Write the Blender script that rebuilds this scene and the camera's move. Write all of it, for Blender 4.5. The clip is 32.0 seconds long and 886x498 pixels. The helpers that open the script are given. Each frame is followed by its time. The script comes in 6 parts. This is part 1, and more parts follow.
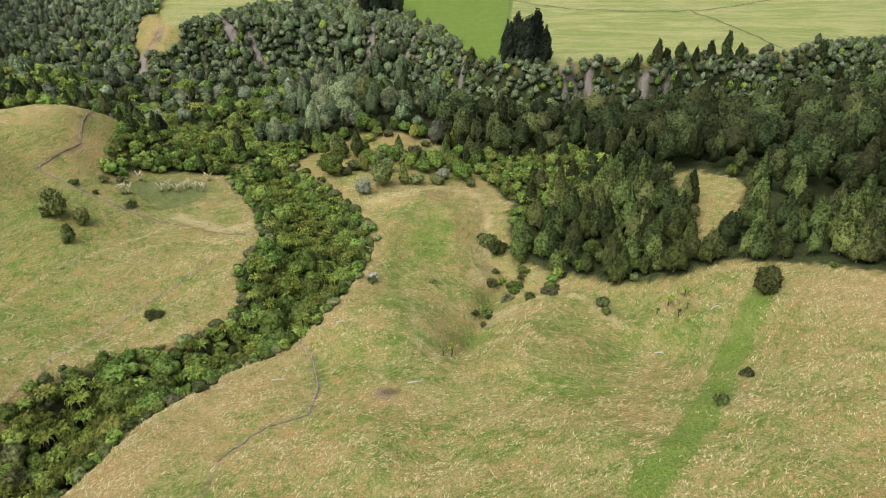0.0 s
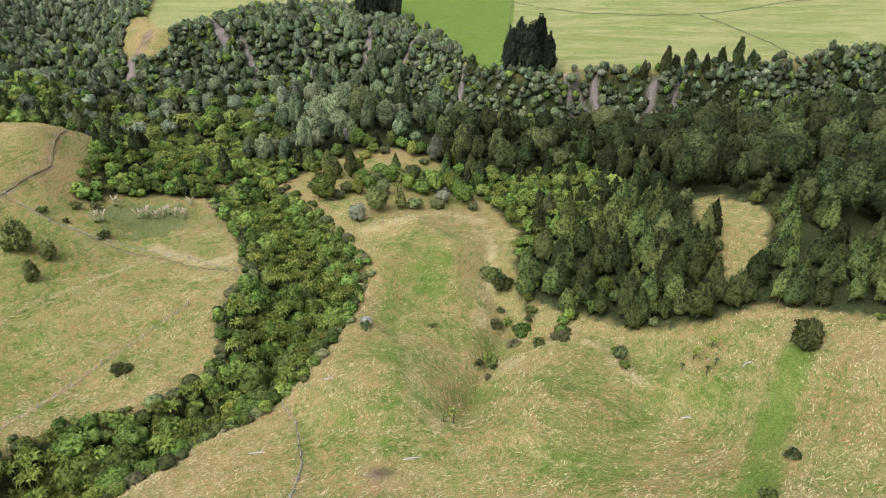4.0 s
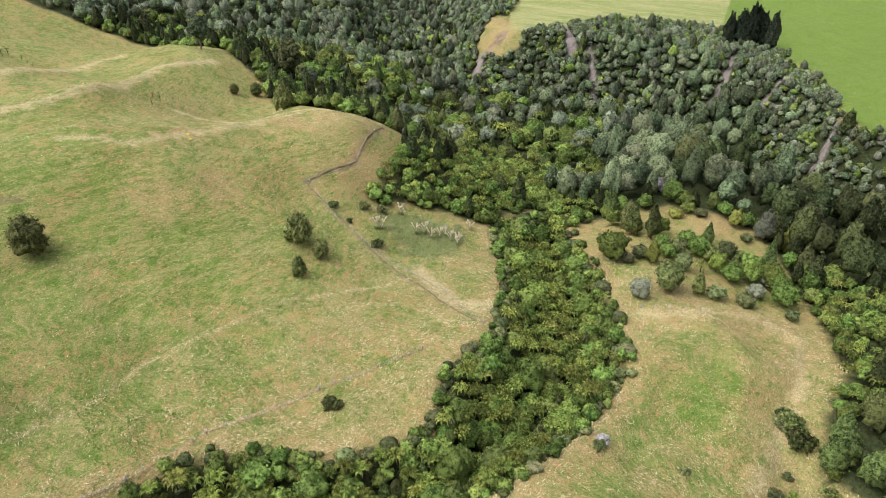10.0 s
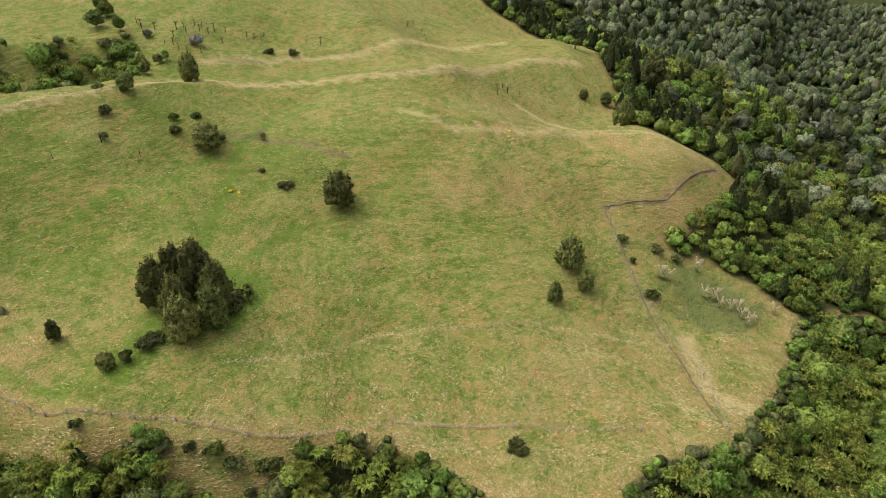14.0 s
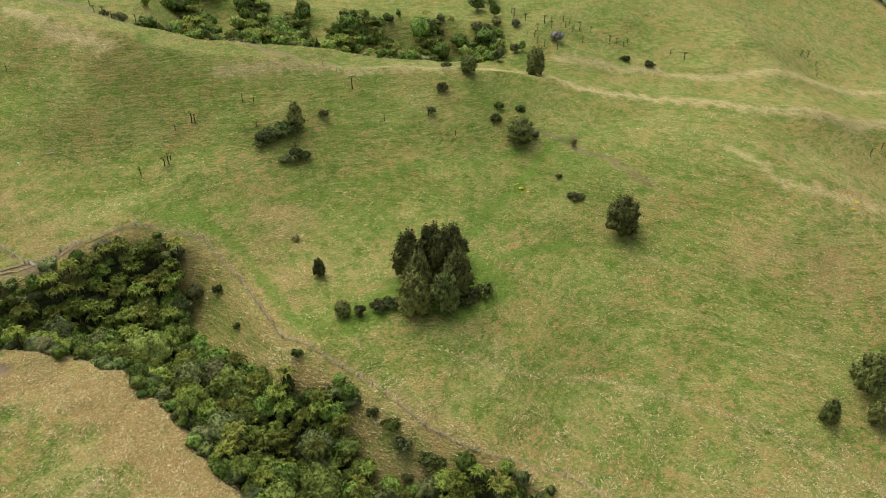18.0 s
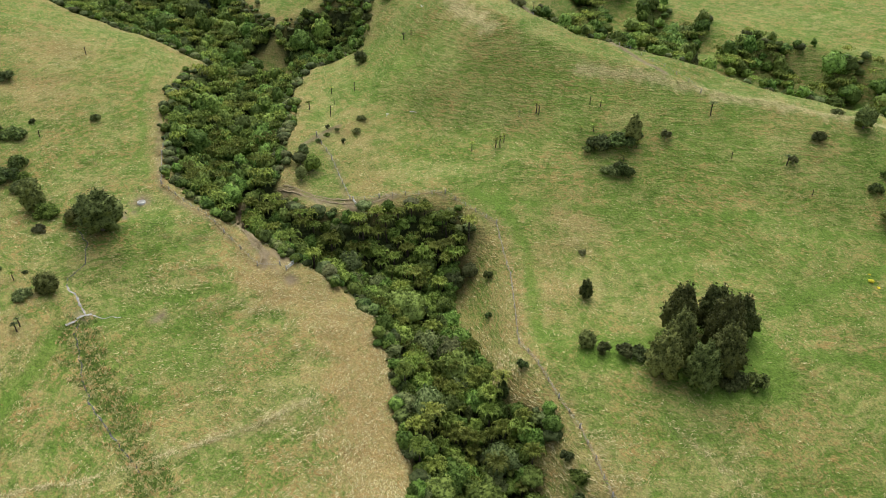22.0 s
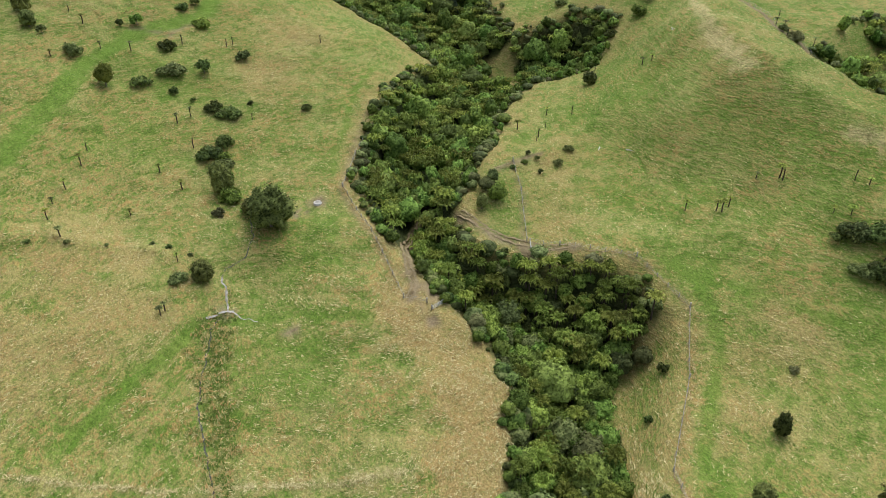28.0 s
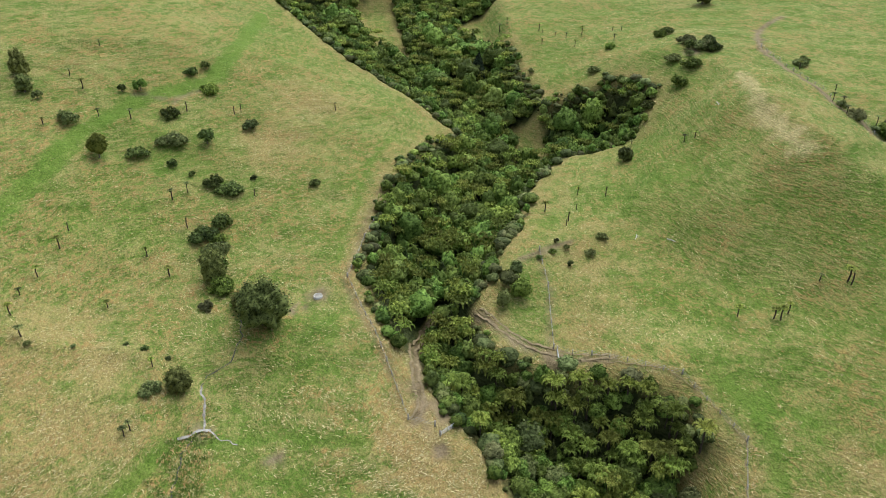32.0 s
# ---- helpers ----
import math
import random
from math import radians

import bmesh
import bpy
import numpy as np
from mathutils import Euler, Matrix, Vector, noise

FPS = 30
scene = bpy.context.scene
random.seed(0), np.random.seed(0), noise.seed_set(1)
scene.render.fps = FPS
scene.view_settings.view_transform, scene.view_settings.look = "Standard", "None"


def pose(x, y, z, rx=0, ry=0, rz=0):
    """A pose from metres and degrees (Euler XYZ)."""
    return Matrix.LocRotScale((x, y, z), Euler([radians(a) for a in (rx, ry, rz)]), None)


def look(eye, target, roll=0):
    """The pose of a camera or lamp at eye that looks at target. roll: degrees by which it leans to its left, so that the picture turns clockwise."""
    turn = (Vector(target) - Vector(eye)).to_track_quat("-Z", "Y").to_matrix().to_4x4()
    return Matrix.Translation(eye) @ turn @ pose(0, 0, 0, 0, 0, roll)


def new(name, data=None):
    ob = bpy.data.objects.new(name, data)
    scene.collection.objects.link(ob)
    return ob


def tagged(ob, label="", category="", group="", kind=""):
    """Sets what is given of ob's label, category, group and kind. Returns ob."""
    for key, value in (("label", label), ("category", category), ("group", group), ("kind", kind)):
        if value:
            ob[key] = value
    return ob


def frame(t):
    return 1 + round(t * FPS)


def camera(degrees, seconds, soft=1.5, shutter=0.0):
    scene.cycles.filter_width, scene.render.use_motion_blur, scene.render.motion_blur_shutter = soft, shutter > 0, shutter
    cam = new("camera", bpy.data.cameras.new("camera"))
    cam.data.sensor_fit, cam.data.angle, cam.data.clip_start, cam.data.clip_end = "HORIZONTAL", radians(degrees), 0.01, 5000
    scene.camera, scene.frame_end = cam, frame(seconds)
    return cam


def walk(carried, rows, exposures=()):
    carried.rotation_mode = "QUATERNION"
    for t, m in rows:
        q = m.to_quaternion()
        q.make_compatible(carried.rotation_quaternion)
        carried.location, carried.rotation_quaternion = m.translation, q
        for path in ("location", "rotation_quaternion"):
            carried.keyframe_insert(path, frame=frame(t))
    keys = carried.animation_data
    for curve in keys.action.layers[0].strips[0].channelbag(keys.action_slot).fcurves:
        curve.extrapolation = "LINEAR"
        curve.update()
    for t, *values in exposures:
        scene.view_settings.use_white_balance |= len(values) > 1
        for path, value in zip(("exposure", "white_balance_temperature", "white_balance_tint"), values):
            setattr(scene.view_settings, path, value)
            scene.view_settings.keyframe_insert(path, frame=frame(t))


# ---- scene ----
cam = camera(64.9, 32.0, soft=0.8)
METRES, EYE, TILT, LEAN, TURN = 190.0, 110.0, -32.1, 0.0, 0.0
ROWS = [
    (0.0, 0.0, 0.0, 0.0, 0.0, 0.0, -0.0),
    (0.5, -0.0002, 0.0118, 0.0075, -0.02, -0.03, -0.01),
    (1.0, -0.0005, 0.0239, 0.0151, -0.03, -0.07, -0.0),
    (1.5, -0.0009, 0.036, 0.0228, -0.05, -0.12, -0.02),
    (2.0, -0.0013, 0.0482, 0.0303, -0.06, -0.16, -0.05),
    (2.5, -0.0016, 0.0604, 0.0381, -0.08, -0.21, -0.06),
    (3.0, -0.0019, 0.0728, 0.046, -0.1, -0.23, -0.07),
    (3.5, -0.0022, 0.0852, 0.0539, -0.11, -0.25, -0.08),
    (5.5, -0.0041, 0.1365, 0.087, -0.18, -0.36, -0.12),
    (6.0, -0.0041, 0.1496, 0.0954, -0.19, -0.37, -0.11),
    (6.5, -0.0042, 0.1629, 0.1039, -0.2, -0.38, -0.09),
    (7.0, -0.0042, 0.1763, 0.1125, -0.2, -0.39, -0.08),
    (7.5, -0.0041, 0.1899, 0.1212, -0.21, -0.39, -0.07),
    (8.0, -0.0049, 0.2034, 0.1303, -0.15, -0.39, -0.09),
    (8.5, -0.0076, 0.2176, 0.1383, 4.24, -0.41, -2.78),
    (9.0, -0.0052, 0.2321, 0.1464, 12.22, -1.04, -7.46),
    (9.5, 0.0, 0.2468, 0.1549, 19.58, -2.22, -11.62),
    (10.0, 0.0059, 0.2612, 0.1637, 25.38, -3.49, -14.77),
    (10.5, 0.0113, 0.275, 0.1732, 30.04, -4.75, -17.14),
    (11.0, 0.0165, 0.2901, 0.1814, 34.46, -6.08, -19.25),
    (11.5, 0.0213, 0.3039, 0.1904, 38.91, -7.62, -21.23),
    (12.0, 0.0261, 0.3182, 0.1997, 43.45, -9.34, -23.02),
    (12.5, 0.0298, 0.3324, 0.2095, 47.34, -10.94, -24.46),
    (13.0, 0.0321, 0.3465, 0.219, 51.13, -12.58, -25.8),
    (13.5, 0.0343, 0.3611, 0.2281, 54.93, -14.27, -27.0),
    (14.0, 0.0355, 0.3753, 0.2379, 58.5, -15.93, -27.99),
    (14.5, 0.0352, 0.3888, 0.2481, 61.29, -17.3, -28.71),
    (16.5, 0.0274, 0.4434, 0.2861, 71.57, -22.47, -30.67),
    (17.0, 0.0228, 0.4545, 0.2923, 78.04, -25.77, -31.49),
    (17.5, 0.0174, 0.4679, 0.3003, 87.54, -30.79, -32.03),
    (18.0, 0.0111, 0.4813, 0.3082, 96.78, -35.69, -31.85),
    (18.5, 0.0036, 0.4946, 0.3163, 105.8, -40.4, -31.0),
    (19.0, -0.0055, 0.5068, 0.3244, 114.05, -44.62, -29.7),
    (19.5, -0.0156, 0.5181, 0.331, 120.76, -47.87, -28.28),
    (20.0, -0.0263, 0.5278, 0.3379, 126.92, -50.77, -26.61),
    (20.5, -0.0381, 0.5371, 0.3431, 132.87, -53.36, -24.67),
    (21.0, -0.0528, 0.5465, 0.3494, 134.9, -54.26, -23.93),
    (21.5, -0.0654, 0.5537, 0.3533, 134.91, -54.26, -24.0),
    (22.0, -0.0766, 0.5583, 0.3554, 136.02, -54.72, -23.71),
    (22.5, -0.0894, 0.5632, 0.3578, 141.92, -57.0, -21.34),
    (23.0, -0.1041, 0.5673, 0.3598, 146.94, -58.79, -19.03),
    (23.5, -0.1184, 0.5697, 0.3602, 151.1, -60.1, -16.94),
    (24.0, -0.1333, 0.5704, 0.3602, 152.41, -60.53, -16.21),
    (24.5, -0.1454, 0.5678, 0.3584, 152.4, -60.57, -16.27),
    (26.5, -0.1883, 0.5421, 0.3433, 153.65, -61.04, -15.89),
    (27.0, -0.1979, 0.5337, 0.3378, 154.93, -61.39, -15.24),
    (27.5, -0.2074, 0.5249, 0.332, 156.46, -61.78, -14.43),
    (28.0, -0.2175, 0.5158, 0.3264, 157.4, -62.02, -13.9),
    (28.5, -0.2265, 0.5052, 0.3202, 157.4, -61.63, -13.95),
    (29.0, -0.235, 0.4947, 0.3136, 157.41, -60.28, -13.98),
    (29.5, -0.2434, 0.4842, 0.3068, 157.41, -58.86, -13.99),
    (30.0, -0.2513, 0.4739, 0.2996, 157.41, -58.24, -14.01),
    (30.5, -0.2594, 0.4627, 0.2925, 157.41, -58.26, -14.03),
    (31.0, -0.2667, 0.4511, 0.2849, 157.75, -58.33, -13.86),
    (31.5, -0.2745, 0.4393, 0.2775, 158.51, -58.5, -13.46),
    (32.0, -0.2817, 0.4273, 0.2699, 159.8, -58.79, -12.76),
]
# the clip brightens a little over the forest and darkens over open grass
EXPOSURES = [(0.0, 1.05, 6200, 17), (3.0, 1.1, 5950, 19), (6.0, 1.21, 5900, 22), (9.0, 1.3, 5900, 23), (11.0, 1.2, 6150, 21), (13.0, 1.0, 6600, 17), (17.0, 0.91, 6800, 12), (20.0, 1.03, 6250, 7), (24.0, 1.03, 6200, 5), (28.0, 1.02, 6150, 5), (32.0, 1.03, 6000, 5)]
walk(cam, [(t, pose(0, 0, EYE, TILT, LEAN, TURN) @ pose(METRES * x, METRES * y, METRES * z, 90 + pitch, roll, yaw)) for t, x, y, z, yaw, pitch, roll in ROWS], EXPOSURES)

# ---- world and sun: a bright, evenly clouded day ----
SUN_HIGH, SUN_TURN = 60.0, 228.0
world = bpy.data.worlds.new("sky")
scene.world = world
world.use_nodes = True
sky_nodes = world.node_tree.nodes
sky = sky_nodes.new("ShaderNodeTexSky")
sky.sky_type, sky.sun_disc = "NISHITA", False
sky.sun_elevation, sky.sun_rotation = radians(SUN_HIGH), radians(SUN_TURN)
sky.air_density, sky.dust_density, sky.ozone_density = 1.0, 4.0, 1.0
veil = sky_nodes.new("ShaderNodeHueSaturation")
veil.inputs["Saturation"].default_value = 0.35
world.node_tree.links.new(sky.outputs[0], veil.inputs["Color"])
world.node_tree.links.new(veil.outputs[0], sky_nodes["Background"].inputs[0])
sky_nodes["Background"].inputs[1].default_value = 0.115
sun = new("sun", bpy.data.lights.new("sun", "SUN"))
sun.data.energy, sun.data.angle, sun.data.color = 1.35, radians(60), (1.0, 0.97, 0.92)
away = Vector((math.sin(radians(SUN_TURN)) * math.cos(radians(SUN_HIGH)), math.cos(radians(SUN_TURN)) * math.cos(radians(SUN_HIGH)), math.sin(radians(SUN_HIGH))))
sun.matrix_world = look(away * 100, (0, 0, 0))
scene.view_settings.exposure = 0.95

# ---- materials ----


class Nodes:
    """Small helper to wire a node material."""

    def __init__(self, name):
        self.mat = bpy.data.materials.new(name)
        self.mat.use_nodes = True
        self.tree = self.mat.node_tree
        self.bsdf = self.tree.nodes["Principled BSDF"]
        self.bsdf.inputs["Specular IOR Level"].default_value = 0.2
        self.bsdf.inputs["Roughness"].default_value = 0.85
        self.where = self.tree.nodes.new("ShaderNodeNewGeometry").outputs["Position"]

    def link(self, a, b):
        self.tree.links.new(a, b)

    def put(self, socket, value):
        if hasattr(value, "is_linked"):
            self.link(value, socket)
        elif isinstance(value, tuple) and len(value) == 3 and socket.type == "RGBA":
            socket.default_value = (*value, 1)
        else:
            socket.default_value = value

    def noise(self, size, detail=3.0, rough=0.55, stretch=(1, 1, 1), warp=0.0):
        m = self.tree.nodes.new("ShaderNodeMapping")
        m.inputs["Scale"].default_value = [s / size for s in stretch]
        self.link(self.where, m.inputs["Vector"])
        n = self.tree.nodes.new("ShaderNodeTexNoise")
        n.inputs["Scale"].default_value, n.inputs["Detail"].default_value, n.inputs["Roughness"].default_value = 1.0, detail, rough
        n.inputs["Distortion"].default_value = warp
        self.link(m.outputs[0], n.inputs["Vector"])
        return n.outputs[0]

    def span(self, v, a, b, c=0.0, d=1.0):
        n = self.tree.nodes.new("ShaderNodeMapRange")
        n.interpolation_type = "SMOOTHSTEP"
        for k, w in zip(("From Min", "From Max", "To Min", "To Max"), (a, b, c, d)):
            n.inputs[k].default_value = w
        self.put(n.inputs["Value"], v)
        return n.outputs[0]

    def calc(self, op, a, b):
        n = self.tree.nodes.new("ShaderNodeMath")
        n.operation, n.use_clamp = op, False
        self.put(n.inputs[0], a)
        self.put(n.inputs[1], b)
        return n.outputs[0]

    def mix(self, fac, a, b, blend="MIX"):
        n = self.tree.nodes.new("ShaderNodeMix")
        n.data_type, n.blend_type = "RGBA", blend
        self.put(n.inputs[0], fac)
        self.put(n.inputs[6], a)
        self.put(n.inputs[7], b)
        return n.outputs[2]

    def layer(self, name):
        n = self.tree.nodes.new("ShaderNodeAttribute")
        n.attribute_name = name
        return n

    def split(self, colour):
        n = self.tree.nodes.new("ShaderNodeSeparateColor")
        self.link(colour, n.inputs[0])
        return n.outputs

    def bump(self, height, strength, distance):
        n = self.tree.nodes.new("ShaderNodeBump")
        n.inputs["Strength"].default_value, n.inputs["Distance"].default_value = strength, distance
        self.link(height, n.inputs["Height"])
        self.link(n.outputs[0], self.bsdf.inputs["Normal"])

    def done(self, colour, rough=None):
        self.put(self.bsdf.inputs["Base Color"], colour)
        if rough is not None:
            self.put(self.bsdf.inputs["Roughness"], rough)
        return self.mat


def leaf_material(name, deep, fresh, odd=None, by_layer=False, vary=0.42, thin=0.28):
    """Foliage: each clump between two greens, each plant a little lighter, darker or browner than the next."""
    n = Nodes(name)
    geo = n.tree.nodes.new("ShaderNodeNewGeometry")
    clump, fleck = n.noise(0.95, 5.0, 0.72), n.noise(0.3, 3.0, 0.7)
    fresher = n.calc("ADD", n.calc("MULTIPLY", clump, 1.15), n.calc("MULTIPLY", geo.outputs["Random Per Island"], 0.3))
    c = n.mix(n.span(fresher, 0.48, 0.98), deep, fresh)
    own = n.layer("tint").outputs["Fac"] if by_layer else n.tree.nodes.new("ShaderNodeObjectInfo").outputs["Random"]
    if odd:
        c = n.mix(n.span(own, 0.78, 1.0, 0.0, 0.6), c, odd)
    other = n.calc("FRACT", n.calc("MULTIPLY", own, 7.31), 0.0)
    hsv = n.tree.nodes.new("ShaderNodeHueSaturation")
    n.link(c, hsv.inputs["Color"])
    n.link(n.span(other, 0.0, 1.0, 1.0 - vary, 1.0 + vary), hsv.inputs["Value"])
    n.link(n.span(n.calc("FRACT", n.calc("MULTIPLY", own, 3.77), 0.0), 0.0, 1.0, 0.485, 0.515), hsv.inputs["Hue"])
    # shade between leaf clumps, painted into the colour as near-black noise gaps
    shade_gaps = n.calc("ADD", n.calc("MULTIPLY", clump, 0.6), n.calc("MULTIPLY", fleck, 0.4))
    fine = n.mix(n.span(shade_gaps, 0.38, 0.53, 0.8, 0.0), hsv.outputs[0], tuple(v * 0.3 for v in deep))
    n.bump(shade_gaps, 0.9, 0.4)
    n.bsdf.inputs["Specular IOR Level"].default_value = 0.08
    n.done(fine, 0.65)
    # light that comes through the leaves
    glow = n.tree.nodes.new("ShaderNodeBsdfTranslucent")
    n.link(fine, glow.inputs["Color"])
    both = n.tree.nodes.new("ShaderNodeMixShader")
    both.inputs[0].default_value = thin
    n.link(n.bsdf.outputs[0], both.inputs[1])
    n.link(glow.outputs[0], both.inputs[2])
    n.link(both.outputs[0], n.tree.nodes["Material Output"].inputs["Surface"])
    return n.mat


def plain_material(name, a, b, size=0.5, rough=0.85, relief=0.02):
    n = Nodes(name)
    h = n.noise(size, 4.0)
    c = n.mix(n.span(h, 0.3, 0.7), a, b)
    c = n.mix(n.span(n.noise(size * 6, 2.0), 0.35, 0.75, 0.0, 0.4), c, tuple(v * 0.6 for v in a))
    n.bump(h, 0.6, relief)
    return n.done(c, rough)


GREENS = {
    "broadleaf": ((0.062, 0.110, 0.018), (0.250, 0.340, 0.070), (0.21, 0.23, 0.065)),
    # grey-green leaf, with distance haze painted in as extra blue and paleness
    "forest": ((0.054, 0.080, 0.034), (0.200, 0.248, 0.112), (0.17, 0.16, 0.09)),
    "kanuka": ((0.034, 0.054, 0.013), (0.165, 0.208, 0.056), (0.16, 0.155, 0.055)),
    "totara": ((0.040, 0.056, 0.014), (0.178, 0.198, 0.058), (0.13, 0.11, 0.045)),
    "fern": ((0.125, 0.165, 0.028), (0.325, 0.378, 0.080), (0.32, 0.30, 0.08)),
    "scrub": ((0.066, 0.090, 0.026), (0.195, 0.220, 0.080), (0.21, 0.185, 0.095)),
    # greyer leaf for far banks, also paled and blued as painted haze
    "slope": ((0.082, 0.108, 0.055), (0.250, 0.290, 0.165), (0.24, 0.235, 0.155)),
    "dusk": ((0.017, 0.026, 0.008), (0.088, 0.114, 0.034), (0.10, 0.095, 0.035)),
    "pine": ((0.014, 0.022, 0.012), (0.042, 0.055, 0.028), None),
    "pale": ((0.26, 0.25, 0.21), (0.44, 0.43, 0.37), None),
    "gold": ((0.40, 0.34, 0.02), (0.62, 0.52, 0.04), None),
}
THIN = {"broadleaf": 0.35, "fern": 0.5, "scrub": 0.3, "slope": 0.3}
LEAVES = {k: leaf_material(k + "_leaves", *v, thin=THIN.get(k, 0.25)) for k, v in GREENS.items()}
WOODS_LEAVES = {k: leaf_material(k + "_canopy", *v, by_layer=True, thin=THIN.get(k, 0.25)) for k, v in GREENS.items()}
BARK = plain_material("bark", (0.10, 0.08, 0.06), (0.2, 0.17, 0.13), 0.25, 0.9, 0.03)
DARK_BARK = plain_material("fern_trunk", (0.035, 0.026, 0.02), (0.09, 0.07, 0.05), 0.2, 0.95, 0.03)
POST = plain_material("weathered_post", (0.22, 0.2, 0.17), (0.36, 0.33, 0.29), 0.15, 0.9, 0.01)
WIRE = plain_material("fence_wire", (0.25, 0.25, 0.25), (0.35, 0.35, 0.34), 0.3, 0.5, 0.0)
DEAD_WOOD = plain_material("grey_dead_wood", (0.32, 0.3, 0.27), (0.5, 0.48, 0.44), 0.3, 0.9, 0.02)
STRAW = plain_material("pale_plumes", (0.42, 0.37, 0.22), (0.58, 0.51, 0.33), 0.3, 0.9, 0.0)
REED = plain_material("reed_leaves", (0.13, 0.17, 0.05), (0.23, 0.25, 0.095), 0.3, 0.8, 0.0)


def turf_material():
    n = Nodes("pasture")
    cover, extra = n.layer("cover"), n.layer("extra")
    dry, lush, soil = n.split(cover.outputs["Color"])[:3]
    table, pale, slip = n.split(extra.outputs["Color"])[:3]
    bush = cover.outputs["Alpha"]
    broad, mid = n.noise(34, 3.0, 0.5), n.noise(6.5, 4.0, 0.6, warp=0.8)
    tuft = n.noise(1.5, 4.0, 0.66, stretch=(1.0, 0.55, 1.2), warp=2.4)
    wisp = n.noise(0.85, 3.0, 0.7, stretch=(0.45, 1.0, 1.1), warp=3.0)
    fine = n.noise(0.4, 4.0, 0.72, stretch=(1.0, 0.5, 1.0), warp=1.5)
    tread = n.noise(1.3, 3.0, 0.6, stretch=(0.07, 0.07, 1.0), warp=0.4)
    ledge = n.noise(0.5, 3.0, 0.62, stretch=(0.15, 0.15, 1.0), warp=0.6)
    green = n.mix(n.span(mid, 0.3, 0.7), (0.078, 0.134, 0.018), (0.128, 0.180, 0.034))
    # shadows down among the grass, painted as darker green flecks
    green = n.mix(n.span(fine, 0.40, 0.70, 0.0, 0.6), green, (0.052, 0.078, 0.013))
    straw = n.mix(n.span(fine, 0.3, 0.7), (0.225, 0.176, 0.064), (0.38, 0.305, 0.135))
    ochre = n.mix(n.span(fine, 0.3, 0.7), (0.20, 0.118, 0.038), (0.31, 0.195, 0.075))
    tan = n.mix(n.span(wisp, 0.3, 0.7), (0.20, 0.138, 0.052), (0.345, 0.245, 0.108))
    dryness = n.calc("ADD", n.calc("MULTIPLY", broad, 0.30), n.calc("MULTIPLY", mid, 0.35))
    dryness = n.calc("ADD", dryness, n.calc("MULTIPLY", tuft, 0.95))
    dryness = n.calc("ADD", dryness, n.calc("MULTIPLY", wisp, 0.85))
    dryness = n.calc("ADD", dryness, n.calc("MULTIPLY", fine, 0.35))
    dryness = n.calc("ADD", dryness, n.calc("ADD", n.calc("MULTIPLY", tread, 0.6), n.calc("MULTIPLY", ledge, 1.25)))
    dryness = n.calc("ADD", dryness, n.calc("MULTIPLY", dry, 0.30))
    dryness = n.calc("SUBTRACT", dryness, n.calc("MULTIPLY", lush, 0.40))
    dryness = n.calc("SUBTRACT", dryness, n.calc("MULTIPLY", table, 0.06))
    c = n.mix(n.span(dryness, 2.05, 2.60, 0.0, 0.66), green, straw)
    rust = n.calc("MULTIPLY", n.span(n.noise(15, 4.0, 0.6), 0.40, 0.57), n.span(tuft, 0.42, 0.6))
    rust = n.calc("MULTIPLY", rust, n.span(ledge, 0.42, 0.58, 0.15, 0.85))
    rust = n.calc("MULTIPLY", rust, n.span(lush, 0.0, 0.5, 1.0, 0.0))
    rust = n.calc("MULTIPLY", rust, n.span(table, 0.0, 0.5, 1.0, 0.0))
    c = n.mix(rust, c, ochre)
    c = n.mix(n.calc("MULTIPLY", dry, n.span(tuft, 0.32, 0.62, 0.45, 0.95)), c, tan)
    c = n.mix(n.calc("MULTIPLY", lush, n.span(mid, 0.3, 0.7, 0.85, 0.6)), c, n.mix(n.span(tuft, 0.35, 0.65), (0.085, 0.145, 0.018), (0.138, 0.192, 0.036)))
    c = n.mix(n.calc("MULTIPLY", n.calc("MULTIPLY", table, n.span(lush, 0.0, 0.5, 1.0, 0.0)), 0.75), c, n.mix(n.span(n.noise(16, 5.0, 0.65, stretch=(0.22, 1.5, 1.0), warp=0.6), 0.35, 0.65), (0.165, 0.200, 0.056), (0.275, 0.270, 0.110)))
    c = n.mix(n.calc("MULTIPLY", pale, n.span(tuft, 0.32, 0.60, 0.35, 1.0)), c, n.mix(0.5, straw, (0.44, 0.375, 0.20)))
    grain = n.tree.nodes.new("ShaderNodeHueSaturation")
    n.link(c, grain.inputs["Color"])
    n.link(n.span(n.noise(0.27, 2.0, 0.8, stretch=(1.0, 0.6, 1.0), warp=1.0), 0.28, 0.72, 0.62, 1.42), grain.inputs["Value"])
    c = grain.outputs[0]
    c = n.mix(n.calc("MULTIPLY", soil, n.span(fine, 0.2, 0.55, 0.55, 1.0)), c, n.mix(n.span(mid, 0.35, 0.65), (0.115, 0.085, 0.048), (0.23, 0.175, 0.11)))
    # leaf litter under the bush, darkened further to paint shade between crowns
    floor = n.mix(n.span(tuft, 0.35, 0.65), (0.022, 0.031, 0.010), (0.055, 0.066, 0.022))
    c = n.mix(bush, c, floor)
    c = n.mix(slip, c, n.mix(n.span(tuft, 0.35, 0.65), (0.13, 0.112, 0.09), (0.235, 0.205, 0.168)))
    rise = n.calc("ADD", n.calc("MULTIPLY", tuft, 1.0), n.calc("MULTIPLY", fine, 0.45))
    rise = n.calc("ADD", rise, n.calc("ADD", n.calc("MULTIPLY", tread, 0.9), n.calc("MULTIPLY", ledge, 1.1)))
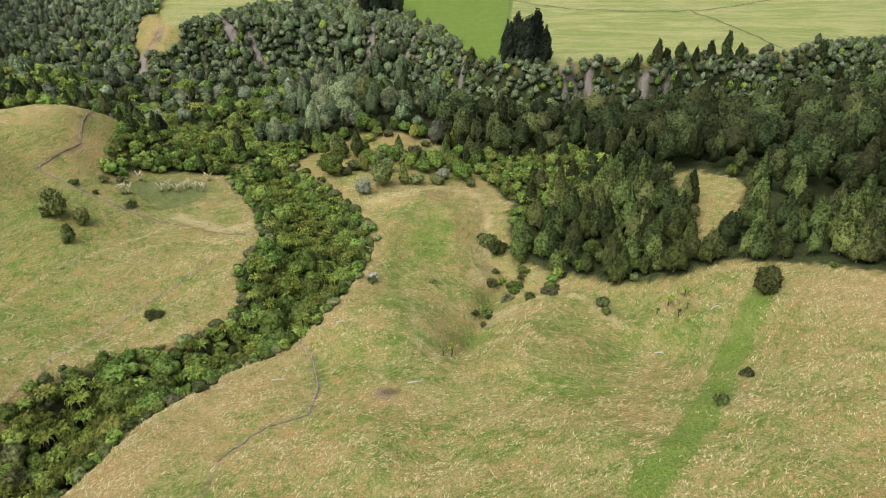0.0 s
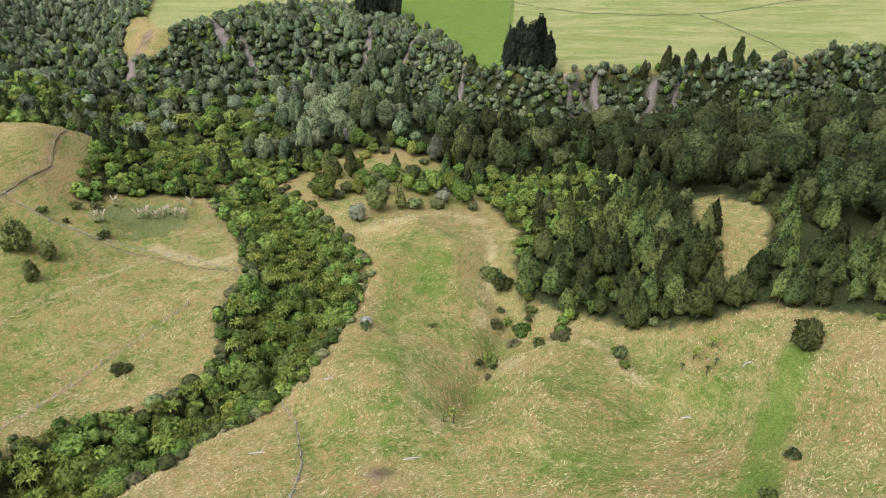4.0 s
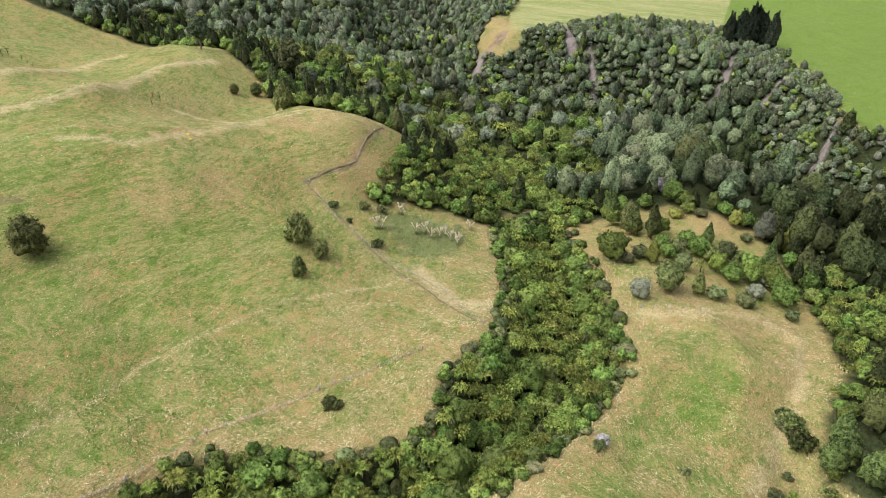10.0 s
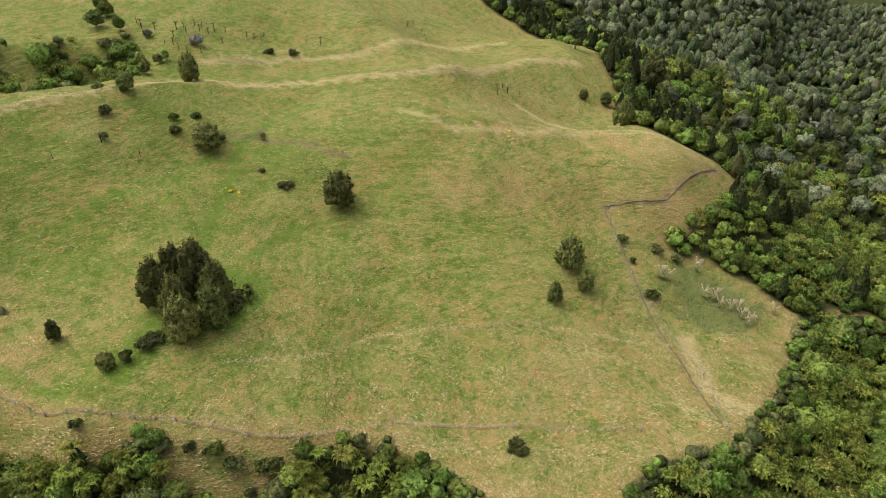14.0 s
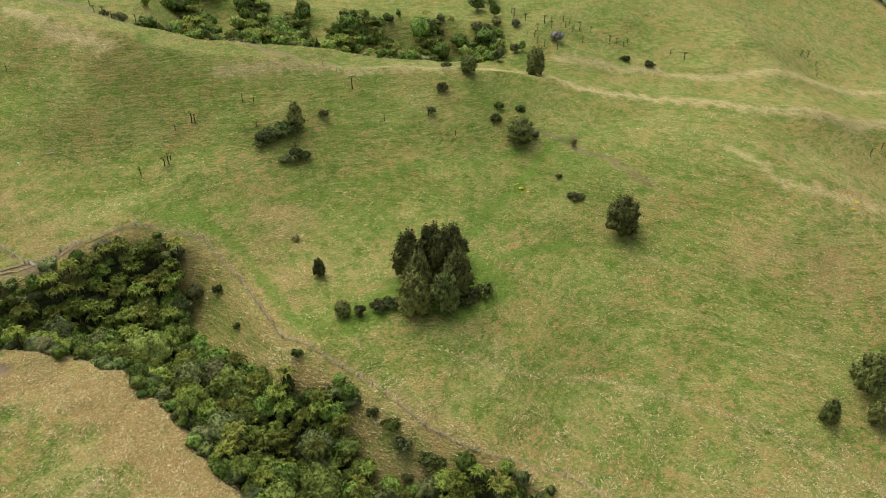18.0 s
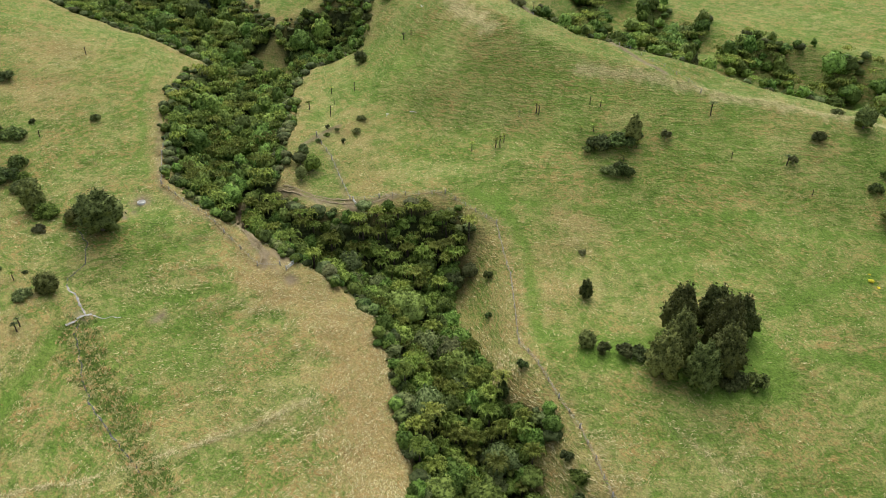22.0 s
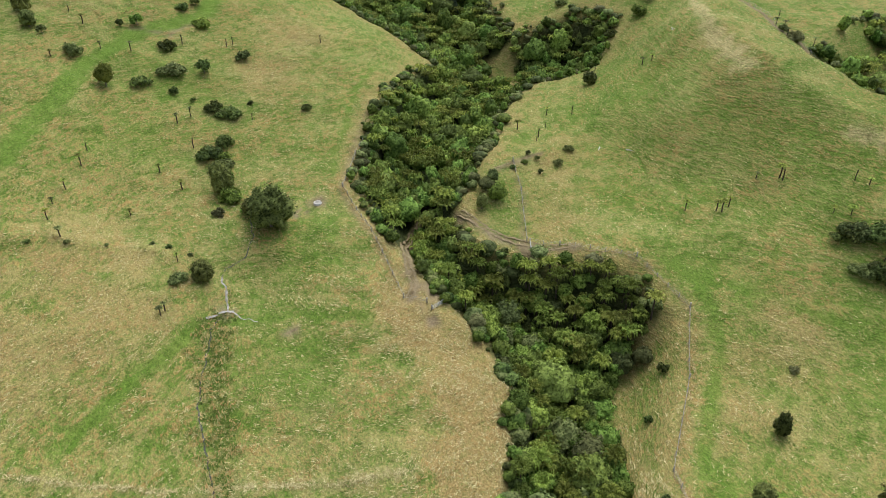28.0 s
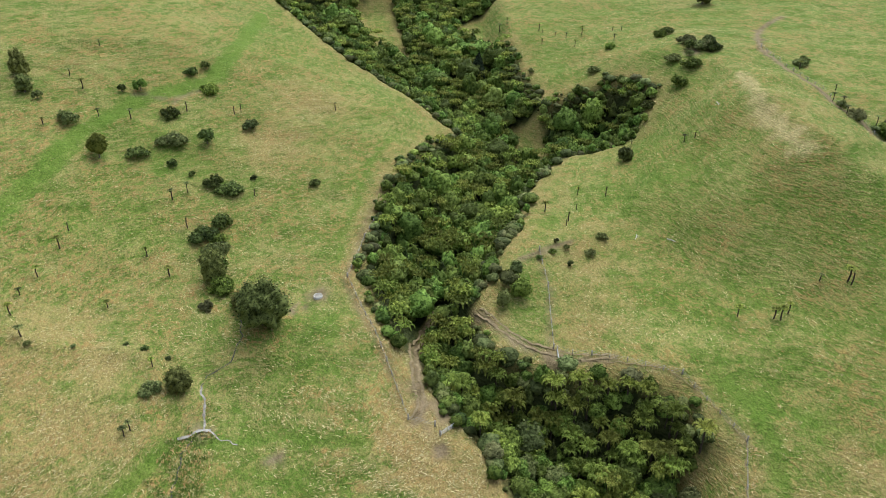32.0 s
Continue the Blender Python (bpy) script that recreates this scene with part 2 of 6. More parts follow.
    n.bump(rise, 0.9, 0.42)
    n.bsdf.inputs["Specular IOR Level"].default_value = 0.08
    return n.done(c, 0.95)


def blade_material():
    """Grass tufts: shadow-dark green, fresh green, then straw to rust, by each tuft's own tone."""
    n = Nodes("grass_tufts")
    tone = n.layer("tint").outputs["Fac"]
    geo = n.tree.nodes.new("ShaderNodeNewGeometry")
    isle = geo.outputs["Random Per Island"]
    # lowest tones are dark green streaks that paint in the tufts' shadow side
    c = n.mix(n.span(tone, 0.12, 0.28), n.mix(isle, (0.05, 0.085, 0.012), (0.10, 0.145, 0.026)), n.mix(isle, (0.15, 0.178, 0.040), (0.22, 0.23, 0.07)))
    c = n.mix(n.span(tone, 0.32, 0.5), c, n.mix(isle, (0.21, 0.175, 0.07), (0.54, 0.46, 0.245)))
    c = n.mix(n.span(tone, 0.74, 0.9), c, n.mix(isle, (0.25, 0.145, 0.048), (0.37, 0.235, 0.09)))
    n.bsdf.inputs["Specular IOR Level"].default_value = 0.1
    return n.done(c, 0.9)


BLADES = blade_material()
CONCRETE = plain_material("old_concrete", (0.34, 0.32, 0.29), (0.5, 0.48, 0.44), 0.2, 0.9, 0.01)
RAILS = plain_material("galvanised_rail", (0.42, 0.43, 0.43), (0.55, 0.56, 0.56), 0.3, 0.45, 0.0)
TURF = turf_material()
WATER = plain_material("muddy_water", (0.17, 0.155, 0.13), (0.32, 0.30, 0.265), 0.8, 0.3, 0.0)
DITCH = plain_material("ditch_water", (0.035, 0.035, 0.028), (0.10, 0.095, 0.075), 0.6, 0.35, 0.0)
MUD = plain_material("trodden_mud", (0.105, 0.09, 0.042), (0.19, 0.155, 0.08), 0.5, 0.95, 0.02)
EARTH = plain_material("dry_earth", (0.15, 0.112, 0.058), (0.25, 0.195, 0.115), 0.5, 0.95, 0.02)
DRAIN = plain_material("drain_rushes", (0.045, 0.075, 0.02), (0.11, 0.145, 0.045), 2.0, 0.9, 0.0)
# ---- the lie of the land: spot heights by district, bush gullies, river and tableland ----
NORTH_SPUR = [(-15, 92, 11.6), (2, 89, 10.0), (22, 90, 14.8), (53, 96, 15.7), (-30, 125, 0.0), (1, 127, 0.2), (52, 123, 0.6), (75, 105, 17.6), (89, 128, 16.0), (-19, 164, -4.2), (-10, 140, 3.5), (22, 162, -11.6), (28, 138, -0.2), (59, 146, 0.5), (80, 141, 9.4), (-63, 191, -4.8), (-58, 183, -2.2), (-3, 168, -7.2), (91, 191, 4), (102, 171, 7.5), (89, 206, 1.0), (89, 221, 0.1), (-23, 243, -9.5), (-9, 228, -10.9), (0, 242, -15), (11, 229, -13.0), (-54, 269, -14.6), (-45, 316, -17), (-21, 322, -14.5)]
RIDGE_END = [(-323, 206, 26.9), (-319, 213, 28.7), (-232, 215, 22.7), (-139, 215, 5.5), (-111, 213, -1.2), (-106, 206, -4.7), (-319, 242, 8.6), (-213, 226, 14.6), (-164, 252, 12.6), (-118, 233, -4.6), (-85, 227, -7.1), (-323, 256, 5.9), (-241, 258, 13.7), (-225, 284, 1.0), (-354, 298, -0.1), (-256, 295, 8.7), (-345, 333, -11.9), (-327, 328, -1.9), (-136, 262, 7)]
MIDDLE_PADDOCK = [(-143, 33, 18.9), (-74, 22, 17.5), (-71, 43, 15.8), (-43, 34, 14.4), (-184, 46, 28.3), (-176, 60, 20.0), (-139, 63, 14.2), (-114, 60, 12.1), (-109, 65, 13.5), (-77, 53, 11.0), (-180, 96, 21.2), (-169, 79, 17.2), (-123, 85, 14), (-105, 82, 9.5), (-93, 103, 6.5), (-181, 113, 16.6), (-139, 118, 10.0), (-120, 134, 0.7), (-183, 150, 19.2), (-169, 142, 10.1), (-109, 165, -1.2), (-78, 143, -1.4), (-140, 179, 8.1), (-137, 167, 4.7), (-121, 191, 3.5), (-113, 180, -0.2)]
WEST_RIDGE = [(-290, 25, 41.0), (-266, 42, 45), (-260, 65, 33.4), (-214, 48, 37.4), (-307, 81, 37.6), (-275, 89, 33), (-230, 94, 35), (-198, 78, 28.6), (-297, 129, 32.9), (-295, 116, 35.9), (-256, 118, 26.1), (-215, 108, 27.2), (-206, 111, 21.8), (-205, 129, 22.2), (-324, 156, 33.0), (-291, 154, 23.4), (-211, 144, 22.8), (-202, 156, 25.9), (-320, 174, 26.2), (-280, 187, 19.5), (-191, 176, 26.7)]
WEST_RIDGE_SOUTH = [(-241, -149, 51.1), (-208, -162, 49), (-207, -141, 45.4), (-133, -156, 40.2), (-143, -107, 32.5), (-135, -131, 39.0), (-130, -108, 37.9), (-122, -125, 41.7), (-253, -84, 54.6), (-223, -96, 55), (-242, -60, 50.4), (-232, -54, 52.6), (-191, -71, 31.7), (-179, -63, 32.7), (-250, -24, 50.5), (-243, -26, 46.1), (-210, -37, 53.9), (-201, -30, 50.6), (-194, -37, 41.4), (-165, -18, 26.0), (-142, -26, 28.0), (-240, -8, 44.1), (-238, 4, 45.2), (-200, 8, 43.7), (-197, -12, 50.5), (-172, 11, 26.4), (-161, 8, 28.2), (-126, -1, 22.6)]
SOUTH_PADDOCK = [(-90, -137, 50.2), (-63, -150, 61.3), (-31, -147, 61.2), (-68, -133, 53.0), (-57, -124, 52.2), (-24, -120, 55.1), (-63, -79, 37.3), (-41, -90, 42.4), (-28, -84, 46.1), (-79, -58, 30.9), (-74, -64, 30.8), (-34, -69, 37.2), (-31, -60, 36.3), (-89, -36, 27.3), (-81, -34, 26.5), (-80, -17, 26.6), (-67, -29, 28.0), (-50, -15, 24.3), (-46, -23, 26.6), (-46, -45, 28.0), (-25, -23, 29.8), (-24, -34, 33.8), (-75, -3, 24.4), (-53, -9, 19.5), (-41, 13, 17.4), (-41, -7, 25.1)]
FOLDS_EAST = [(-9, 155, -3.1), (-12, 129, 3.8), (-3, 138, 0.6), (6, 140, -8.0), (9, 151, -9.3), (16, 147, -5.7), (19, 129, 2.1), (25, 119, 5.1), (30, 108, 6.4), (13, 111, 4.8), (9, 119, 2.2), (-19, 139, 1.5), (-14, 208, -6.9), (12, 219, -9.3), (14, 203, -11), (-14, 191, -9.0), (10, 186, -11.0), (18, 180, -13.4), (26, 171, -12.1), (49, 152, -5.4), (57, 145, 1.6), (6, 181, -14.0), (-26, 219, -9.7)]
FOLDS_WEST = [(-23, -13, 30.0), (-35, -38, 27.5), (-31, -19, 28.4), (-62, -14, 22.1), (-67, 14, 20.0), (-116, 3, 21.5), (-132, -9, 24.6), (-151, -14, 25.6), (-178, -16, 40.0), (-202, -44, 48.2), (-208, -78, 43.9), (-186, -3, 37.4), (-165, 28, 25.4), (-143, 27, 21.6), (-141, 10, 25.6), (-278, 245, 10.8), (-246, 268, 13.9), (-200, 248, 3.8), (-223, 220, 17.2), (-196, 175, 23.9), (-181, 268, 8.6), (-139, 244, 16.6), (-141, 218, 9.3), (-156, 182, 16.5), (-212, 44, 40.8), (-152, 4, 23.0), (-140, 57, 13.1), (-195, 103, 19.2), (-221, 145, 21.2), (-220, 81, 35.3)]
OUTER_HILLS = [(0, -300, 90), (-150, -350, 75), (-260, -260, 66), (-350, -250, 70), (-450, -100, 62), (-460, 60, 52), (-470, 220, 30), (150, -150, 60), (160, 0, 35), (200, 110, 24), (150, 180, 9), (260, 190, 10), (150, 250, -2), (260, 270, -5), (420, 300, -10), (-420, 400, -14), (60, 260, -14), (20, 300, -24), (90, 300, -20), (-100, 320, -32), (-190, 330, -20)]
FAR_SIDE = [(-355, 464, -34), (-430, 520, -22), (-520, 560, 5), (-520, 700, 20), (-360, 640, -38), (-300, 620, -45), (-700, 500, 30), (-250, 600, -30)]
RIVER = [(-600, 980), (-430, 760), (-335, 600), (-279, 515), (-228, 478), (-150, 485), (-70, 490), (-20, 440), (20, 405), (80, 398), (150, 400), (230, 415), (330, 440), (500, 470), (900, 520)]
RIM = [(-330, 1400), (-262, 700), (-236, 590), (-214, 545), (-192, 552), (-150, 612), (-76, 616), (-66, 588), (-31, 577), (-2, 533), (10, 502), (15, 475), (25, 457), (43, 450), (72, 450), (103, 455), (146, 453), (185, 468), (239, 477), (290, 503), (321, 508), (420, 525), (600, 560), (1600, 700), (1600, 1400)]
# bush-filled gully between the two main paddocks: its eastern lip, then its western lip
GULLY_LIP_EAST = [(-109, -237), (-123, -187), (-136, -157), (-143, -125), (-147, -107), (-119, -84), (-103, -62), (-92, -40), (-90, -16), (-93, 2), (-97, 19), (-96, 33), (-89, 45), (-80, 56), (-72, 67), (-66, 84), (-60, 104), (-48, 122), (-36, 132), (-30, 143), (-24, 166), (-21, 194), (-31, 218), (-45, 240), (-62, 262), (-68, 276)]
GULLY_LIP_WEST = [(-88, 255), (-84, 241), (-68, 216), (-57, 188), (-60, 168), (-57, 158), (-54, 149), (-64, 135), (-74, 129), (-86, 122), (-91, 108), (-97, 92), (-103, 80), (-108, 66), (-119, 55), (-132, 44), (-139, 34), (-139, 20), (-131, 10), (-119, 4), (-111, -6), (-115, -20), (-127, -33), (-137, -42), (-154, -64), (-172, -78), (-196, -72), (-212, -84), (-206, -104), (-186, -112), (-192, -140), (-208, -185), (-237, -255)]
GULLY = GULLY_LIP_EAST + GULLY_LIP_WEST
# bush behind the western ridge, on the slopes above the river and east of the spur
BACK_GULLY = [(-232, -26), (-221, 4), (-230, 40), (-240, 66), (-254, 94), (-274, 112), (-292, 108), (-300, 84), (-296, 60), (-284, 42), (-292, 16), (-300, -20), (-280, -40)]
WOODS_LIP = [(-600, 330), (-420, 345), (-362, 352), (-330, 345), (-290, 332), (-262, 312), (-238, 300), (-214, 282), (-190, 270), (-164, 264), (-137, 272), (-128, 258), (-124, 243), (-127, 231), (-119, 225), (-112, 236), (-100, 242), (-87, 242), (-80, 270), (-62, 262), (-52, 282), (-36, 298), (-6, 298), (4, 282), (17, 250), (24, 226), (20, 205), (21, 187), (36, 177), (48, 165), (66, 158), (80, 161), (95, 147), (110, 133), (140, 114), (200, 97), (400, 92)]
WOODS = WOODS_LIP + [(900, 300), (1600, 690)] + RIM[:-1][::-1] + [(-700, 1400), (-900, 700)]
CRESTS = [([(-228, -75), (-212, -45), (-205, -25), (-202, -5), (-208, 20), (-216, 46), (-224, 75), (-232, 95), (-246, 112), (-253, 134), (-252, 160), (-240, 182), (-234, 205)], 2.6, 9.0),
          ([(-200, 178), (-185, 192), (-175, 219), (-168, 250), (-150, 256), (-136, 264)], 1.8, 8.0), ([(-277, 127), (-287, 167), (-285, 208), (-313, 266)], 2.5, 9.0),
          ([(-16, 200), (-9, 222), (1, 240)], 1.2, 7.0), ([(-205, -56), (-222, -62), (-242, -60)], 2.0, 8.0), ([(-236, -57), (-205, -46), (-186, -43), (-165, -36), (-145, -29), (-128, -27)], 2.2, 7.0), ([(-10, -32), (-22, -30), (-32, -29), (-42, -27), (-47, -21)], 1.6, 4.0),
          ([(10, 122), (20, 134), (26, 146), (34, 158)], 1.2, 6.0), ([(-232, 215), (-250, 250), (-256, 290), (-300, 310)], 2.0, 8.0),
          ([(21, 186), (16, 172), (12, 156), (8, 143), (4, 134)], -3.2, 3.5), ([(33, 152), (26, 141), (19, 128), (16, 120)], 2.4, 5.0), ([(-24, 222), (-12, 226), (3, 240), (14, 236), (16, 212), (14, 195), (10, 176), (6, 157)], 1.5, 4.0), ([(11, 148), (17, 155), (26, 163), (34, 167), (40, 159), (43, 148), (46, 140)], 1.6, 4.0), ([(-10, 166), (-8, 152), (-7, 140)], -0.9, 3.0), ([(-12, 226), (-3, 222), (2, 214), (4, 200), (4, 186)], 1.8, 5.0), ([(16, 230), (15, 212), (14, 198), (15, 186)], -4.0, 5.0), ([(-13, 196), (-12, 180), (-13, 166)], -1.0, 3.0),
          ([(48, 150), (44, 136), (40, 122)], -1.6, 6.0), ([(-47, -21), (-58, -16), (-62, -8)], -0.8, 3.0), ([(-243, 112), (-248, 140), (-242, 173), (-231, 192), (-231, 217)], 1.2, 3.0)]
# grassy slopes left open between the gully bush and its fence
OPEN_SLOPES = [[(-139, 34), (-133, 31), (-128, 34), (-121, 36), (-116, 42), (-114, 49), (-107, 60), (-104, 69), (-106, 77), (-112, 64), (-121, 53), (-133, 43)],
               [(-103, 82), (-97, 80), (-92, 82), (-88, 88), (-88, 97), (-92, 105), (-97, 94)],
               [(-156, -238), (-174, -242), (-168, -215), (-162, -186), (-156, -192), (-153, -216)],
               [(-191, -204), (-208, -213), (-240, -205), (-242, -190), (-204, -140), (-194, -142), (-199, -162), (-196, -186)],
               [(-175, -117), (-181, -109), (-177, -92), (-170, -101)]]
CLEARINGS = [[(82, 210), (87, 230), (93, 230), (99, 220), (100, 210), (93, 198), (89, 188), (82, 177), (79, 171), (77, 172), (81, 184), (84, 196), (84, 203)],
             [(-84, 322), (-66, 316), (-64, 306), (-80, 308)],
             [(-230, 533), (-240, 548), (-239, 580), (-224, 592), (-206, 572), (-199, 552), (-203, 535), (-211, 527)]]


def along(line, x, y):
    """Distance of each point (x, y) to a line of points."""
    best = np.full(len(x), 1e9)
    for (ax, ay), (bx, by) in zip(line[:-1], line[1:]):
        dx, dy = bx - ax, by - ay
        u = np.clip(((x - ax) * dx + (y - ay) * dy) / (dx * dx + dy * dy), 0, 1)
        best = np.minimum(best, np.hypot(x - ax - u * dx, y - ay - u * dy))
    return best


def inside(area, x, y):
    """Depth of each point inside an area: positive within it, negative outside."""
    odd = np.zeros(len(x), bool)
    for (ax, ay), (bx, by) in zip(area, area[1:] + area[:1]):
        if ay != by:
            odd ^= ((ay > y) != (by > y)) & (x < (bx - ax) * (y - ay) / (by - ay) + ax)
    return np.where(odd, 1, -1) * along(area + area[:1], x, y)


def ramp(v, a, b):
    u = np.clip((v - a) / (b - a), 0, 1)
    return u * u * (3 - 2 * u)


SPOTS = np.array(NORTH_SPUR + RIDGE_END + MIDDLE_PADDOCK + WEST_RIDGE + WEST_RIDGE_SOUTH + SOUTH_PADDOCK + FOLDS_EAST + FOLDS_WEST + OUTER_HILLS + FAR_SIDE, float)


def spread(x, y):
    d = np.hypot(x[:, None] - SPOTS[None, :, 0], y[:, None] - SPOTS[None, :, 1]) / 100
    return np.where(d > 0, d * d * np.log(np.maximum(d, 1e-9)), 0)


def plate():
    n = len(SPOTS)
    a = np.zeros((n + 3, n + 3))
    a[:n, :n] = spread(SPOTS[:, 0], SPOTS[:, 1]) + 0.012 * np.eye(n)
    a[:n, n], a[:n, n + 1:] = 1, SPOTS[:, :2] / 100
    a[n:, :n] = a[:n, n:].T
    return np.linalg.solve(a, np.r_[SPOTS[:, 2], 0, 0, 0])


PLATE = plate()


def swell(x, y, size, seed):
    """Smooth rolling noise made of a few crossing waves."""
    r, v = np.random.RandomState(seed), 0
    for k in range(9):
        a, f, p = r.uniform(0, 6.283), r.uniform(0.7, 1.7) * 6.283 / size, r.uniform(0, 6.283)
        v = v + np.sin((x * math.cos(a) + y * math.sin(a)) * f + p)
    return v / 3.0


def land(x, y):
    """Height of the ground at each point."""
    x, y = np.atleast_1d(np.asarray(x, float)), np.atleast_1d(np.asarray(y, float))
    n = len(SPOTS)
    cx, cy = np.clip(x, -620, 460), np.clip(y, -360, 760)
    z = spread(cx, cy) @ PLATE[:n] + PLATE[n] + PLATE[n + 1] * cx / 100 + PLATE[n + 2] * cy / 100
    # river valley cut into it, then the tableland beyond
    near = along(RIVER, x, y)
    z = np.minimum(z, -71 + 58 * ramp(near, 12, 88) + 220 * ramp(near, 70, 420))
    table = inside(RIM, x, y)
    face = -30 + 1.2 * swell(x, y, 160, 5) - 42 * (1 - ramp(table + 2.5 * swell(x, y, 26, 4), -34, 1.5)) ** 0.8
    z = np.where(table > -60, np.maximum(face, np.where(table > 0, face, np.minimum(z, -30))), z)
    # gullies under the bush
    for area, deep, wide in ((GULLY, 10.5, 12), (BACK_GULLY, 10, 16)):
        d = inside(area, x, y)
        z = z - deep * ramp(d, -1.5, wide)
    # crisp crests of ridges, spurs and terraces
    for line, high, wide in CRESTS:
        z = z + high * np.exp(-along(line, x, y) / wide)
    # uneven turf, and tread lines along the contours of steep faces
    z = z + 0.35 * swell(x, y, 23, 1) + 0.13 * swell(x, y, 7, 2)
    return z

# ---- ground: one sheet out to the horizon ----
LUSH_STRIPS = [([(31, 71), (40, 82), (52, 98), (65, 120), (73, 132), (79, 141)], 2.6),
               ([(-11, 100), (-11, 127), (-9, 147), (-16, 176), (-17, 192)], 0.5),
               ([(-20, 19), (-30, 9), (-38, 3), (-48, -6), (-60, -2), (-78, 9)], 1.3),
               ([(-16, -60), (-23, -75), (-29, -85), (-37, -103), (-53, -118), (-66, -124), (-76, -131), (-89, -158), (-104, -197)], 2.2),
               ([(-118, 64), (-129, 54), (-141, 44), (-147, 34), (-148, 20)], 1.5),
               ([(-121, 76), (-132, 86), (-128, 99), (-140, 108), (-150, 95)], 4.0),
               ([(-150, 108), (-158, 118), (-164, 128)], 1.3), ([(-146, 22), (-160, 40), (-172, 60), (-186, 86), (-200, 112), (-214, 140)], 0.9), ([(-144, 20), (-158, 39), (-174, 64)], 0.5),
               ([(-160, 100), (-180, 110), (-205, 122), (-225, 150)], 1.2),
               ([(-88.5, -42), (-93, -53), (-100, -65), (-109, -82), (-122, -98)], 0.7)]
SOIL_LINES = [([(-138, 262), (-132, 234), (-139, 216)], 0.6), ([(-139, 216), (-121, 210), (-100, 202), (-82, 197), (-62, 189)], 0.2),
              ([(-41, 79), (-42, 88), (-35, 98), (-27, 101), (-27, 112), (-31, 126), (-35, 132)], 0.2),
              ([(-108, -31), (-104, -26), (-98, -18), (-92, -2), (-91, 4), (-88, 7)], 1.0), ([(-112, -18), (-114, -10), (-117, -3), (-124, 3), (-131, 7)], 0.9),
              ([(-121, -1), (-130, -16), (-133, -28)], 0.3), ([(-128, -27), (-134, -28), (-144, -29)], 0.8), ([(-124, 3), (-138, 14), (-141, 22), (-142, 33)], 0.2), ([(-215, 40), (-224, 18), (-235, -19), (-236, -37), (-246, -62), (-254, -84), (-268, -100), (-281, -110), (-303, -121)], 1.0),
              ([(-52, -121), (-62, -118), (-70, -124)], 0.5), ([(-184, 150), (-196, 140), (-210, 122), (-214, 112)], 0.5),
              ([(-90, 10), (-88, -8), (-88, -36), (-97, -52), (-112, -76)], 0.35)]
SOIL_SPOTS = [(-63, 4, 1.6), (-82, -34.5, 2.0), (-140, -28.5, 1.6), (-229, -90, 3.0), (-236, -89, 2.6), (-219, 541, 6), (-226, 535, 4), (-208, 129, 1.4), (-275, -106, 2.2), (-265, -95, 2.0), (-254, -82, 1.8), (-12, 108, 2.0), (-81, -33, 2.4), (-77, -31, 1.2), (-74, -29, 1.0), (-94, 6, 3.0), (-52, -7, 1.8), (-213, 112, 1.6), (-120, 2, 2.5), (-104, -22, 2.5), (-90, 14, 2)]
PALE_LINES = [([(-28, 219), (-12, 226), (3, 240), (14, 236), (16, 212), (14, 195), (11, 176)], 1.4), ([(11, 148), (17, 155), (26, 163), (34, 167), (40, 159), (43, 148), (46, 140)], 1.2), ([(-9, 152), (-6, 132), (1, 120), (5, 115), (14, 108)], 0.9), ([(-255, 115), (-250, 133), (-248, 153), (-242, 173), (-231, 192), (-231, 217), (-251, 255), (-251, 290)], 2.2), ([(-273, 126), (-281, 165), (-279, 194), (-283, 202), (-307, 262), (-316, 289)], 2.0), ([(-198, 175), (-179, 185), (-175, 212), (-170, 233), (-166, 258)], 1.6), ([(-116, 95), (-114, 113), (-120, 133), (-117, 150), (-109, 170), (-96, 187), (-88, 201)], 0.6),
              ([(-72, 43), (-60, 40), (-50, 35), (-29, 28), (-10, 21)], 0.8), ([(-165, 262), (-190, 246), (-212, 232)], 2.0),
              ([(-202, 18), (-215, 48), (-229, 88), (-255, 115)], 1.8), ([(-90, 205), (-72, 196), (-62, 200)], 2.5),
              ([(-197, -14), (-205, -35), (-222, -60)], 2.0)]
DRY_SPOTS = [(-207, -31, 7), (-217, -33, 6), (-200, -24, 5), (-222, 545, 16), (-226, 565, 16), (-216, 535, 10), (-24, -22, 10), (-36, -24, 8), (-30, -10, 12), (-38, -8, 8), (-20, 0, 10), (-158, 46, 8), (-152, 52, 6), (14, 205, 6), (16, 222, 6), (13, 190, 5), (-22, 160, 6), (-27, 148, 6), (-24, 190, 5), (-135, -8, 9), (-142, -20, 8), (-150, -30, 8), (-128, -2, 6), (-142, 256, 8), (-160, 238, 9), (-150, 190, 8), (-178, 205, 8), (10, 200, 7), (12, 215, 8), (9, 188, 5), (-2, 228, 8), (34, 150, 5), (20, 130, 4), (-84, 40, 9), (-90, 22, 7), (-78, 58, 8), (-70, 74, 10), (-60, 92, 12), (-45, 112, 10), (-30, 140, 6), (-142, 48, 8), (-133, 58, 7), (-20, 240, 9), (-45, 262, 9), (8, 240, 10), (-14, 225, 8), (-130, 235, 12), (-150, 248, 14), (-158, 176, 8), (-30, -35, 8), (-15, 0, 12), (-85, -95, 12), (-105, -120, 14), (-20, 300, 16), (80, 165, 8), (100, 130, 18)]
